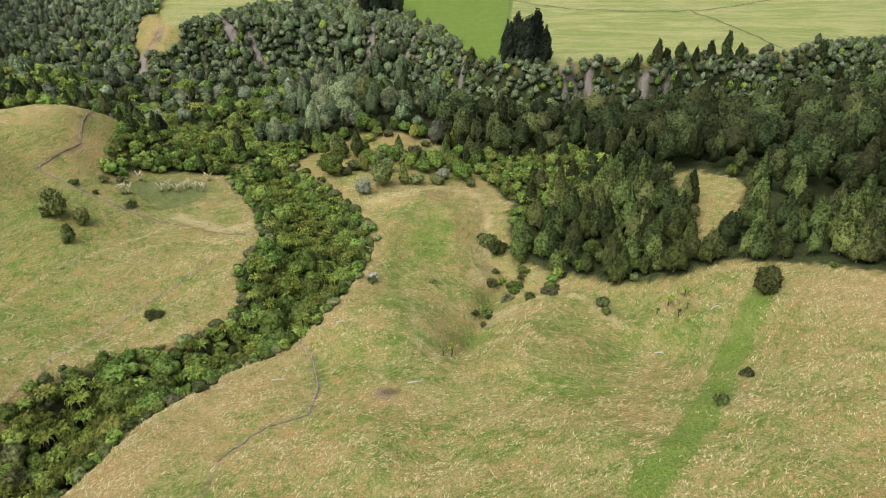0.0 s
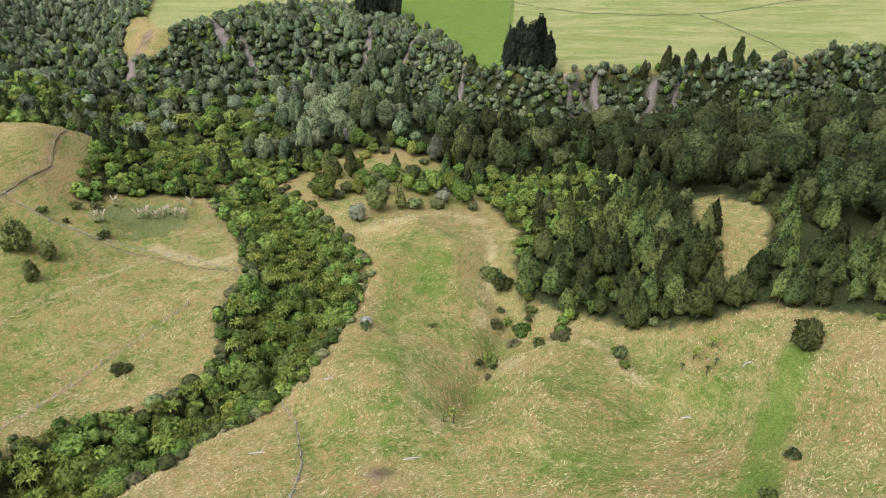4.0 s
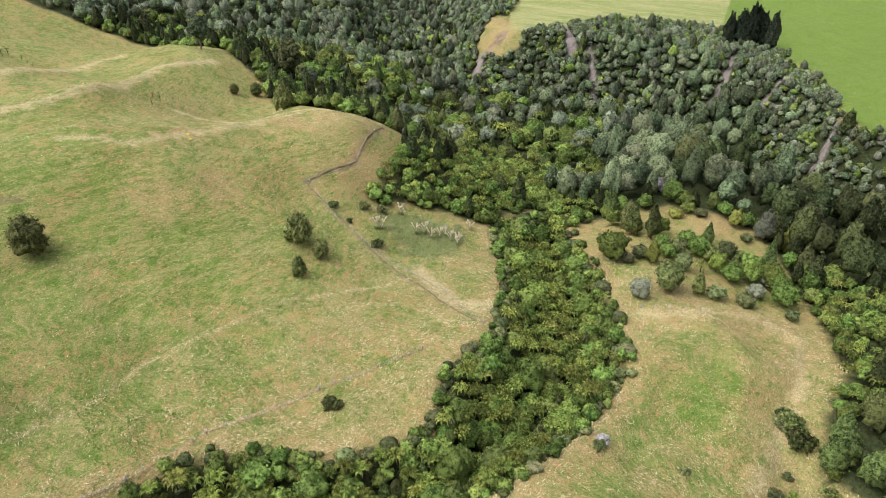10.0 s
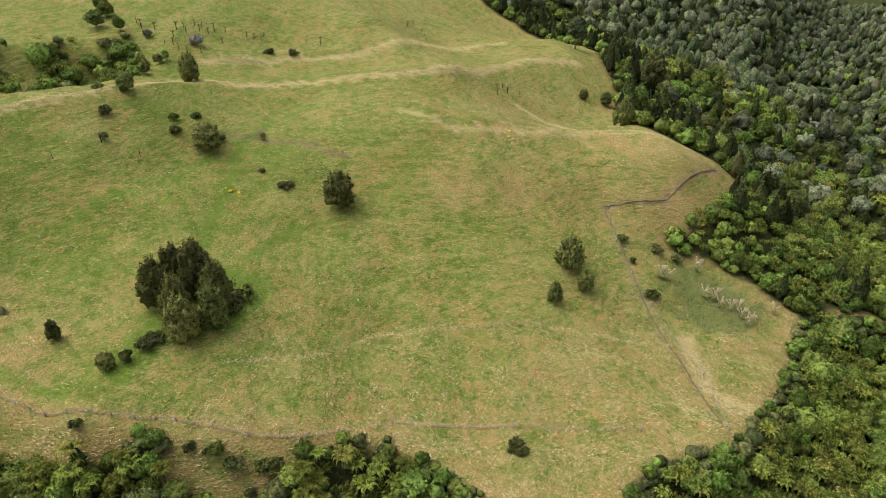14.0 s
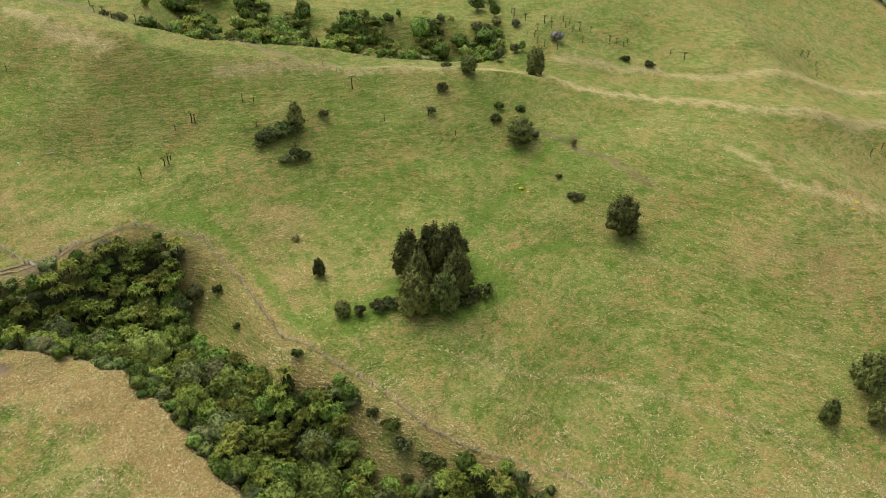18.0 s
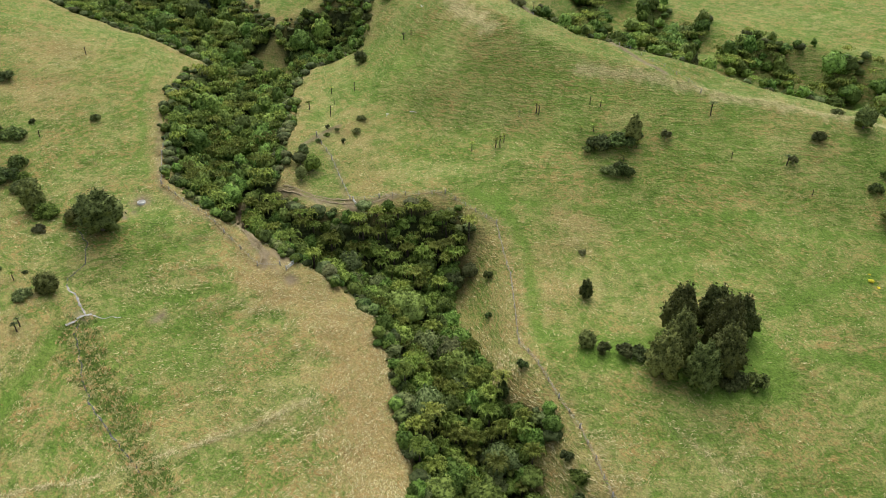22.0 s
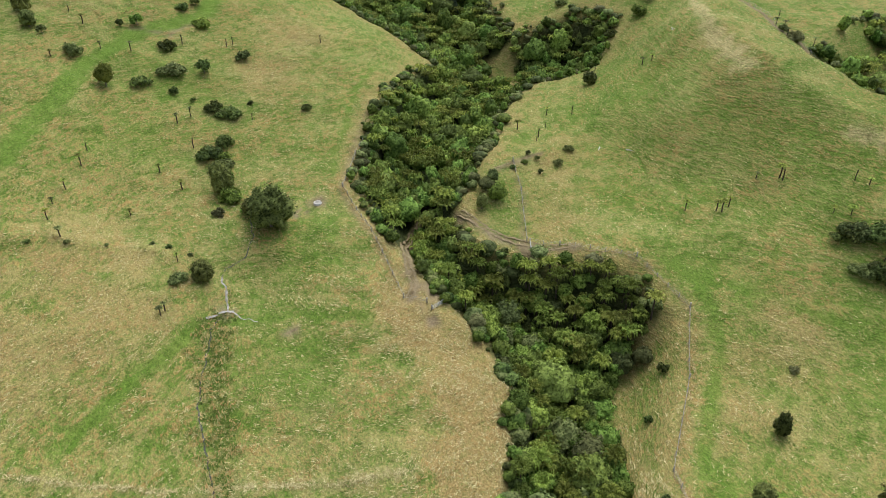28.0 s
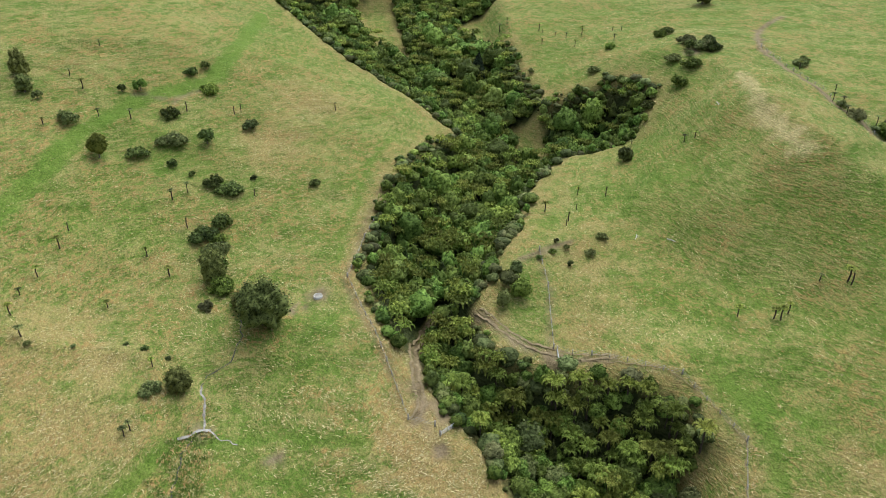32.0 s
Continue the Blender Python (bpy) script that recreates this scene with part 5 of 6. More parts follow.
BUSHES = ((-19, -29, 0.5), (-26, -29, 0.55), (-33, -29, 0.4), (-42, -28.5, 0.6), (-45, -27, 0.5), (-49, -24, 0.5), (-69, -132, 1.2), (-74, -136, 1.0), (-73, -123, 1.1), (-229, -92, 1.2), (-226, -88, 0.9), (-237, -92, 1.3), (-62, -50, 1.3), (-64, -60, 1.2), (-66, -66, 1.0), (-65, -35, 1.0), (-217, 105, 1.0), (-212, 104, 0.8), (-217, 86, 0.9), (-190, 124, 0.6), (-182, 129, 0.9), (-231, 86, 0.8), (-151, 54, 0.6), (-122, 77, 1.0), (-124, 81, 1.2), (-126, 83, 1.0), (-135, 105, 1.3), (-132, 101, 1.2), (-183, 38, 1.3), (-187, 43, 1.5), (-180, 48, 1.1), (-178, 45, 1.0), (-195, 52, 1.0),
          (-50, -94, 1.3), (-59, -98, 1.5), (-68, -97, 1.5), (-58, -89, 0.9), (-60, -111, 1.2), (-81, -104, 1.3), (-54, -122, 1.3), (-61, -62, 1.3), (-63, -56, 1.2), (-62, -42, 1.2), (-58, -37, 0.9), (-49, -122, 0.8), (-62, -85, 0.6), (-67, -80, 1.5), (-70, -77, 1.3), (-77, -81, 0.5), (-92, -76, 0.7), (-28, -117, 0.9), (-35, -107, 1.4), (-45, -16, 0.8),
          (21, 175, 1.2), (25, 182, 1.0), (14, 201, 1.3), (18, 195, 1.4), (15, 178, 0.9), (9, 156, 0.7), (12, 160, 0.9), (-20, 163, 0.8), (-3, 170, 0.5), (52, 95, 0.9), (62, 107, 0.8), (31, 166, 0.9), (-118, 211, 0.7), (-106, 208, 0.9), (-120, 222, 1.0), (-126, 213, 1.0), (-116, 226, 1.2), (98, 146, 0.7),
          (19, 181, 0.9), (24, 178, 0.8), (32, 169, 1.2), (13, 156, 0.7), (19, 168, 1.0), (25, 164, 0.8), (36, 177, 0.9), (22, 174, 1.1), (44, 156, 1.0), (14, 202, 1.1), (16, 200, 1.2), (17, 186, 0.8), (11, 150, 0.6), (-180, 36, 1.0), (-182, 38, 1.2), (-183, 40, 1.3), (-186, 42, 1.3), (-189, 46, 1.2), (-180, 46, 1.0), (-137, -27, 0.9), (-141, -27, 1.0), (-133, -26, 0.8), (-140, -30, 0.9), (-75, 144, 0.9), (-214, -78, 1.6), (-222, -82, 1.5), (-236, -90, 1.4), (-205, -80, 1.0), (-257, -69, 1.2), (-236, -35, 1.0), (-234, -29, 1.2), (-128, 20, 0.7), (-130, 40, 0.8), (-120, 48, 0.6), (-108, 66, 0.8), (-96, 88, 1.1), (-93, 91, 0.9), (-91, 97, 1.0), (-98, 84, 0.8), (-89, 92, 0.7), (-286, 154, 1.2), (-284, 164, 1.2), (-220, 112, 0.7), (-206, 84, 0.8), (-236, -116, 1.0), (-240, -117, 1.1), (-232, -97, 1.4), (-233, -92, 1.4), (-236, -88, 1.3), (-221, -90, 1.2), (-220, -124, 0.9), (-205, -112, 1.0), (-263, -73, 0.9), (-152, -28, 1.4), (-146, -24, 1.2), (-139, -22, 1.0))
for x, y, s in BUSHES:
    s = s * 0.5 if -156 < x < -130 and -32 < y < -20 else s * 0.6 if x > -50 and -30 < y < -23 else s
    place("bush", x, y, s * 1.15, tall=rng.uniform(0.85, 1.3), leaf="kanuka" if (x * 7 + y) % 3 == 0 else "broadleaf" if (x * 5 + y) % 4 == 0 else "")
for x, y, s, leaf in ((-41, -93, 1.2, "fern"), (-65, -33, 0.9, "totara"), (32, 169, 0.7, "broadleaf"), (44, 154, 0.7, "scrub"), (43, 147, 0.45, "broadleaf"), (-126, 32, 1.35, "scrub"), (-130, 34, 0.8, "scrub"), (-205, 129, 0.5, "totara"), (-208, 117, 0.6, "scrub")):
    place("broadleaf_tree", x, y, s, leaf=leaf, label="rounded bushy tree standing apart in pasture")
for x, y, s, leaf in ((-318, 97, 1.3, ""), (-308, 92, 1.4, "kanuka"), (-292, 93, 1.0, "scrub"), (-289, 102, 0.9, ""), (-293, 109, 0.8, "slope"), (-272, 109, 0.9, "scrub"), (-273, 112, 0.7, ""), (-286, 101, 0.9, "kanuka"), (-288, 86, 1.3, ""), (-290, 97, 1.0, "scrub"), (-261, 103, 0.8, "scrub"), (-325, 96, 1.3, ""), (-284, 97, 0.9, ""), (-268, 104, 0.8, "kanuka"), (-300, 100, 1.1, "")):
    place("broadleaf_tree", x, y, s, leaf=leaf, group="bush at the head of the western valley", label="rounded bush at the head of a grassy valley")
place("kanuka_tree", -181, -157, 1.1, leaf="pine", label="tall narrow dark conifer above the gully bush")
# scattered trees on the dry flat behind the spur
for x, y, key, s, leaf in ((-43, 246, "broadleaf_tree", 1.9, ""), (-23, 237, "broadleaf_tree", 1.75, "totara"), (-15, 241, "kanuka_tree", 0.72, ""), (-31, 250, "kanuka_tree", 0.8, "fern"), (-29, 228, "broadleaf_tree", 1.25, "slope"), (-43, 270, "kanuka_tree", 1.1, ""), (-36, 269, "kanuka_tree", 1.1, ""), (-26, 263, "broadleaf_tree", 1.4, "scrub"), (-20, 266, "broadleaf_tree", 1.4, ""),
                           (-31, 262, "broadleaf_tree", 1.2, ""), (-22, 253, "broadleaf_tree", 1.1, "scrub"), (-19, 278, "kanuka_tree", 0.75, ""), (-13, 261, "broadleaf_tree", 1.3, "fern"), (-8, 258, "broadleaf_tree", 1.5, ""), (-3, 262, "broadleaf_tree", 1.6, ""), (1, 274, "kanuka_tree", 1.0, ""), (6, 294, "kanuka_tree", 1.2, "fern"), (-3, 296, "kanuka_tree", 1.2, "slope"), (-13, 297, "broadleaf_tree", 1.2, "fern"),
                           (-30, 297, "broadleaf_tree", 1.2, ""), (-55, 284, "kanuka_tree", 1.1, ""), (-38, 246, "shrub", 1.3, ""), (-35, 252, "shrub", 1.6, ""), (-10, 243, "shrub", 1.5, ""), (-2, 246, "shrub", 1.6, ""), (8, 256, "broadleaf_tree", 1.5, ""), (11, 249, "shrub", 1.7, ""), (-5, 269, "broadleaf_tree", 1.5, ""), (-12, 271, "broadleaf_tree", 1.4, "scrub"), (-48, 256, "shrub", 1.5, ""), (3, 265, "broadleaf_tree", 1.6, "fern"),
                           (-25, 271, "broadleaf_tree", 1.2, ""), (-16, 266, "broadleaf_tree", 1.1, "kanuka"), (-8, 265, "kanuka_tree", 0.7, ""), (-28, 257, "broadleaf_tree", 1.0, ""), (-17, 256, "tree_fern", 1.0, ""), (0, 255, "broadleaf_tree", 1.2, "slope"), (6, 262, "broadleaf_tree", 1.4, ""), (-34, 275, "broadleaf_tree", 1.2, ""), (-46, 276, "kanuka_tree", 1.0, ""), (-51, 274, "broadleaf_tree", 1.2, ""), (-33, 292, "shrub", 1.4, "fern"), (-25, 296, "shrub", 1.5, ""), (-8, 290, "shrub", 1.3, "")):
    place(key, x, y, s, leaf=leaf, group="trees on the dry flat behind the spur")
for x, y, s in ((-44, 310, 1.3), (-40, 322, 1.1), (-4, 270, 1.1), (3, 264, 0.9), (-138, 280, 1.1), (-20, 165, 0.5), (-287, 126, 0.9)):
    place("pale_shrub", x, y, s)

for x, y, key, s, leaf in ((101, 221, "broadleaf_tree", 0.9, ""), (78, 175, "shrub", 1.2, ""), (80, 194, "broadleaf_tree", 0.8, "scrub")):
    place(key, x, y, s, leaf=leaf, group="trees round the small eastern clearing")

for x, y, key, s, leaf in ((25, 188, "broadleaf_tree", 0.7, "fern"), (35, 176, "broadleaf_tree", 0.7, "fern"), (50, 182, "broadleaf_tree", 0.6, "fern"), (59, 179, "tree_fern", 0.9, ""), (60, 148, "tree_fern", 0.55, ""), (64, 150, "tree_fern", 0.5, ""), (27, 192, "kanuka_tree", 0.8, ""), (42, 178, "broadleaf_tree", 1.0, ""), (33, 174, "broadleaf_tree", 0.6, "")):
    place(key, x, y, s, leaf=leaf, label="" if key == "tree_fern" else "small tree in the hollow east of the spur")

for x, y, s in ((-187, 45, 0.50), (-188, 47, 0.50), (-183, 46, 0.45), (-186, 34, 0.50), (-184, 31, 0.40)):
    place("tree_fern", x, y, s, label="small pale tree fern beside a clump of bushes")
for x, y, s, leaf in ((-122, -21, 0.8, "scrub"), (-123, -17, 0.9, ""), (-118, -16, 0.8, "kanuka"), (-125, -23, 0.7, "scrub")):
    place("broadleaf_tree", x, y, s, leaf=leaf, label="rounded bush on the bank above the farm track")
for x, y, key, s, leaf in ((35, 180, "kanuka_tree", 0.85, ""), (46, 184, "broadleaf_tree", 1.2, ""), (54, 184, "kanuka_tree", 0.8, ""), (49, 180, "broadleaf_tree", 0.9, "kanuka"), (62, 179, "kanuka_tree", 0.9, ""), (55, 171, "broadleaf_tree", 1.0, ""), (40, 183, "broadleaf_tree", 0.8, ""), (55, 166, "shrub", 1.2, ""), (62, 168, "kanuka_tree", 0.7, "")):
    place(key, x, y, s, leaf=leaf, label="tree on the lower edge of the eastern bush")

place("kanuka_tree", -189, 45, 0.82, leaf="totara", label="dark upright conical tree beside a clump of bushes")

# ---- tree fern poles, left standing in the pasture ----
POLES = ((-56, -76), (-60, -78), (-48, -58), (-52, -51), (-39, -43), (-31, -60), (-46, -22), (-40, -7), (-41, -8), (-42, -110), (-50, -109), (-161, 9), (-167, 13), (-168, 14), (-171, 13), (-181, 11), (-184, 15), (-194, 31), (-147, -47), (-160, -51), (-193, -49), (-191, -69), (-194, -46), (-27, -51), (-24, -45), (-25, -31), (-23, -38), (-39, -122), (-29, -105), (-36, -130), (-45, -146),
         (0, 126), (2, 126), (55, 143), (59, 139), (62, 142), (59, 147), (61, 145), (-304, 108), (-301, 113), (-299, 121), (-301, 130), (-299, 133), (-304, 141), (-301, 149), (-301, 155), (-301, 175), (-296, 180), (-344, 245), (-325, 247), (-219, 226), (-223, 233), (-222, 238), (-287, 114), (-281, 118), (-296, 124), (-186, 42), (-204, 83), (-210, 58), (-188, 45), (-253, -66), (-238, -40), (-246, -46), (-206, -150), (-215, -140), (-226, -130), (-212, -160), (-202, -179), (-205, -178), (-212, -163), (-216, -156), (-218, -151), (-224, -149), (-237, -146), (-239, -143), (-306, 107), (-301, 108), (-290, 118), (-301, 124), (-305, 129), (-305, 132), (-302, 136), (-293, 137), (-285, 117), (-279, 126), (-280, 121), (-301, 152), (-304, 157), (-350, 248), (-348, 250), (-341, 252), (-334, 250), (-227, 233), (-240, -38), (-233, -31), (-241, -27))
for x, y in POLES:
    place("fern_pole", x, y, rng.uniform(0.65, 1.0), tall=rng.uniform(0.75, 1.0), leaf="fern" if rng.uniform() < 0.45 else "", group="tree fern poles")
for x, y in ((-65, -113), (-78, -111), (-80, -112), (-109, -113), (-76, -75), (-183, -60), (-165, -45), (-150, -40), (-58, -66), (-33, -66), (-199, 70), (-193, 28), (-184, 16), (-200, 92), (-148, -38), (-155, -44), (-240, -15)):
    place("fern_stub", x, y, rng.uniform(0.7, 1.1), group="dead fern stems")

# ---- pines and dark trees on the edge of the tableland ----
for x, y, s in ((42, 452, 0.85), (48, 455, 1.0), (54, 451, 1.05), (60, 455, 1.0), (66, 452, 0.9), (57, 460, 0.95), (-64, 584, 0.75), (-57, 588, 0.85), (-50, 585, 0.85), (-43, 589, 0.8), (-36, 584, 0.8), (-47, 592, 0.85)):
    place("pine_tree", x, y, s, tall=rng.uniform(0.85, 1.12), variant=0 if (x + y) % 2 else 2, group="pines on the tableland edge")
for x, y, s in ((19, 463, 0.6), (139, 449, 0.62), (146, 453, 0.5), (157, 458, 0.62), (168, 460, 0.45), (178, 462, 0.55), (190, 466, 0.62), (200, 468, 0.5), (126, 450, 0.4), (152, 440, 0.5), (164, 442, 0.5), (174, 446, 0.5), (186, 450, 0.5), (196, 452, 0.45), (262, 480, 0.6), (272, 470, 0.6), (290, 474, 0.55), (238, 466, 0.45)):
    place("pine_tree", x, y, s, variant=1 if (x + y) % 4 else 2, tall=rng.uniform(0.85, 1.15), leaf="dusk", label="dark tree on the cliff edge below the tableland", group="dark trees along the cliff edge")

# ---- wet hollow: reeds and toetoe ----
for x, y in ((-111, 215), (-110, 217), (-111, 230), (-101, 223), (-99, 225), (-96, 224), (-94, 226), (-93, 228), (-90, 226), (-87, 225), (-89, 238), (-88, 228)):
    place("toetoe", x, y, rng.uniform(1.1, 1.6), group="toetoe in the wet hollow")


def blades_stuff(name, places, heights, lean, width, material, label, tones=None, per=3, category="grass", heading=None):
    """Tufts of bent blades, past counting, as one mesh."""
    x, y = places
    n, r = len(x), np.random.RandomState(len(x))
    z = np.concatenate([land(x[i:i + 20000], y[i:i + 20000]) for i in range(0, n, 20000)])
    vs, tone = [], []
    for k in range(per):
        a = r.uniform(0, 6.283, n) if heading is None else heading + r.normal(0, 0.5, n)
        h, ln = heights * r.uniform(0.7, 1.2, n), lean * r.uniform(0.6, 1.3, n)
        d, sd = np.stack([np.cos(a), np.sin(a)], 1), np.stack([-np.sin(a), np.cos(a)], 1)
        base = np.stack([x, y], 1) + r.uniform(-0.25, 0.25, (n, 2))
        w = (width * r.uniform(0.6, 1.3, n))[:, None]
        low, mid, tip = base, base + d * (ln * 0.45)[:, None], base + d * ln[:, None]
        bow = sd * (r.uniform(-0.12, 0.12, n) * ln)[:, None]
        v = np.stack([np.c_[low - sd * w, z - 0.06], np.c_[low + sd * w, z - 0.06], np.c_[mid + bow + sd * w * 0.9, z + h], np.c_[mid + bow - sd * w * 0.9, z + h], np.c_[tip, z + h * 0.55]], 1)
        vs.append(v.reshape(-1, 3))
        tone.append(np.repeat(tones if tones is not None else r.uniform(size=n), 5))
    i = np.arange(n * per) * 5
    quads, tris = np.stack([i, i + 1, i + 2, i + 3], 1), np.stack([i + 3, i + 2, i + 4], 1)
    me = to_mesh(name, (np.concatenate(vs), tris, quads), material, np.concatenate(tone))
    return tagged(new(name, me), label, category, kind="stuff")


WET = [(-117, 225), (-106, 212), (-98, 210), (-90, 211), (-83, 220), (-90, 238), (-112, 233)]
wx, wy = scatter(-120, -80, 208, 240, 0.6, 71)
wk = inside(WET, wx, wy) + 2.5 * swell(wx, wy, 7, 74) > 1.5
blades_stuff("reeds", (wx[wk], wy[wk]), np.full(wk.sum(), 0.6), np.full(wk.sum(), 0.8), 0.07, REED, "tall green reeds in a wet hollow", per=3, category="reeds")
MARSH = [(-50, -4), (-47, 4), (-45, 18), (-43, 30), (-41, 38)]
wx, wy = scatter(-56, -36, -8, 42, 0.6, 72)
wk = along(MARSH, wx, wy) + 1.7 * swell(wx, wy, 5, 73) < 2.9
blades_stuff("rushes", (wx[wk], wy[wk]), np.full(wk.sum(), 0.4), np.full(wk.sum(), 0.6), 0.08, BLADES, "brown and olive rushes along a boggy drain", tones=np.random.RandomState(5).choice([0.05, 0.15, 0.4, 0.85], wk.sum()), per=4, category="rushes")

# ---- stream and trough ----


def ribbon(name, line, width, material, label, lift=0.05, category="stream"):
    """A narrow strip laid over the ground along a line."""
    pts = []
    for (ax, ay), (bx, by) in zip(line[:-1], line[1:]):
        k = max(2, int(math.hypot(bx - ax, by - ay) / 0.7))
        pts += [(ax + (bx - ax) * j / k, ay + (by - ay) * j / k) for j in range(k)]
    pts = np.array(pts + [line[-1]])
    pts = pts + np.stack([swell(pts[:, 0], pts[:, 1], 3.5, 81), swell(pts[:, 0], pts[:, 1], 3.5, 82)], 1) * 0.18
    d = unit(np.gradient(pts, axis=0))
    side = np.stack([-d[:, 1], d[:, 0]], 1) * (width * (1 + 0.35 * swell(pts[:, 0] * 2, pts[:, 1] * 2, 4, 83)))[:, None]
    a, b = pts - side, pts + side
    z = np.maximum(land(a[:, 0], a[:, 1]), land(b[:, 0], b[:, 1])) + lift
    v = np.concatenate([np.c_[a, z], np.c_[b, z]])
    n = len(pts)
    i = np.arange(n - 1)
    me = to_mesh(name, (v, np.zeros((0, 3), int), np.stack([i, i + 1, i + n + 1, i + n], 1)), material, smooth=True)
    return tagged(new(name, me), label, category, kind="structure")


ribbon("stream", [(-64, -31), (-63, -25), (-60, -20.5), (-55, -18.6), (-53.5, -16.5)], 0.1, DITCH, "narrow dark rill running out from beneath a tree")
ribbon("stream", [(-53.5, -16.5), (-53.7, -11.5), (-52.8, -7.2)], 0.2, WATER, "narrow pale muddy stream in pasture")
ribbon("stream", [(-50.5, -5.2), (-48.5, -3), (-47.2, 1), (-44.7, 7), (-42.2, 15), (-41, 34)], 0.14, DITCH, "narrow muddy drain in pasture")
ribbon("stream", [(-53.8, -6.6), (-52.6, -7), (-51, -6.5), (-48.2, -5.6)], 0.34, WATER, "small pale muddy pool where a stream meets a drain", 0.07)
ribbon("stream", [(-53.8, -6.4), (-54.8, -4.8), (-57.6, -1.7)], 0.12, WATER, "narrow pale muddy trickle in pasture")
ribbon("stream", [(-42, 88), (-35, 98), (-27, 101), (-27, 112), (-31, 126)], 0.12, DITCH, "narrow dark drain beside a fence line")

for line, wide, trodden, label in (([(-138, 261), (-132, 235), (-139, 216)], 0.26, MUD, "dark trodden sheep track across a hillside"), ([(-139, 216), (-121, 210.5), (-100, 202.5), (-81, 196.5), (-62, 189)], 0.2, MUD, "dark trodden line beneath a fence"),
                                   ([(-142, 33), (-131, 46), (-114, 61), (-107, 76), (-104, 83), (-96, 95), (-92, 105), (-91, 123), (-81, 147), (-68, 171)], 0.09, EARTH, "narrow bare line beneath a fence"), ([(-124, 3), (-138, 14), (-141, 22), (-142, 33)], 0.09, EARTH, "narrow bare line beneath a fence"),
                                   ([(-104, -26), (-98, -18), (-92.5, -2), (-91.5, 4), (-88, 7)], 0.26, EARTH, "pale wheel rut of a farm track"), ([(-102.6, -26), (-96.5, -18), (-91, -2), (-90, 4), (-87, 6)], 0.26, EARTH, "pale wheel rut of a farm track"),
                                   ([(-112, -18), (-114, -10), (-117, -3), (-124, 3), (-131, 7)], 0.26, EARTH, "pale wheel rut of a farm track"), ([(-113.4, -18), (-115.4, -10.5), (-118, -4), (-124.6, 1.6), (-131, 5.6)], 0.26, EARTH, "pale wheel rut of a farm track"),
                                   ([(-215, 40), (-224, 18), (-235, -19), (-236, -37), (-246, -62), (-254, -84), (-268, -100), (-281, -110)], 0.4, EARTH, "pale farm track along a ridge")):
    ribbon("track", line, wide, trodden, label, 0.06, "track")

for line, wide in TABLE_LINES:
    ribbon("drain", line, wide * 0.9, DRAIN, "dark green grassy drain across the flat tableland", 0.15)


def part(name, arrays, material, parent, label="", smooth=False):
    p = new(name, to_mesh(name, arrays, material, smooth=smooth))
    p.parent = parent
    return tagged(p, label) if label else p


def box(sx, sy, sz, x=0, y=0, z=0):
    v = np.array([(a * sx / 2 + x, b * sy / 2 + y, c * sz + z) for c in (0, 1) for a, b in ((-1, -1), (1, -1), (1, 1), (-1, 1))])
    return v, np.zeros((0, 3), int), np.array([[0, 3, 2, 1], [4, 5, 6, 7], [0, 1, 5, 4], [1, 2, 6, 5], [2, 3, 7, 6], [3, 0, 4, 7]])


def trough(x, y):
    root = new("water_trough")
    root.matrix_world = Matrix.Translation((x, y, float(land(x, y)[0])))
    ang = np.arange(20) * 6.28318 / 20
    rings = [(1.0, -0.3), (0.98, 0.55), (0.84, 0.55), (0.82, 0.12)]
    v = np.concatenate([np.stack([np.cos(ang) * r, np.sin(ang) * r, np.full(20, z)], 1) for r, z in rings])
    k = np.arange(20)
    q = np.concatenate([np.stack([k + 20 * j, (k + 1) % 20 + 20 * j, (k + 1) % 20 + 20 * j + 20, k + 20 * j + 20], 1) for j in range(3)])
    part("wall", (v, np.zeros((0, 3), int), q), CONCRETE, root)
    v = np.concatenate([np.stack([np.cos(ang) * 0.83, np.sin(ang) * 0.83, np.full(20, 0.42)], 1), [[0, 0, 0.42]]])
    part("water", (v, np.stack([k, (k + 1) % 20, np.full(20, 20)], 1), np.zeros((0, 4), int)), WATER, root)
    tagged(root, "round concrete water trough on trampled ground beside a fence", "trough")


trough(-81, -33)

# ---- fences: each post on its own, with three wires ----
POST_MESH = to_mesh("post", box(0.14, 0.14, 1.55, 0, 0, -0.35), POST)
STRAINER_MESH = to_mesh("post", box(0.24, 0.24, 1.75, 0, 0, -0.4), POST)


def fence(line, gap, label, wires=True):
    root = new("fence")
    pts = []
    for (ax, ay), (bx, by) in zip(line[:-1], line[1:]):
        k = max(1, round(math.hypot(bx - ax, by - ay) / gap))
        pts += [(ax + (bx - ax) * j / k, ay + (by - ay) * j / k, j == 0) for j in range(k)]
    pts.append((*line[-1], True))
    xy = np.array([p[:2] for p in pts])
    z = land(xy[:, 0], xy[:, 1])
    for (x, y, end), h in zip(pts, z):
        p = new("post", STRAINER_MESH if end else POST_MESH)
        p.parent = root
        p.matrix_world = Matrix.Translation((x, y, float(h))) @ Euler((rng.uniform(-0.05, 0.05), rng.uniform(-0.05, 0.05), rng.uniform(0, 3))).to_matrix().to_4x4()
    if wires:
        for up in (0.35, 0.7, 1.05):
            sh = Shape()
            tube(sh, [(a, b, c + up) for (a, b), c in zip(xy, z)], [0.014] * len(xy), 3)
            part("wire", sh.arrays(), WIRE, root)
    return tagged(root, label, "fence")


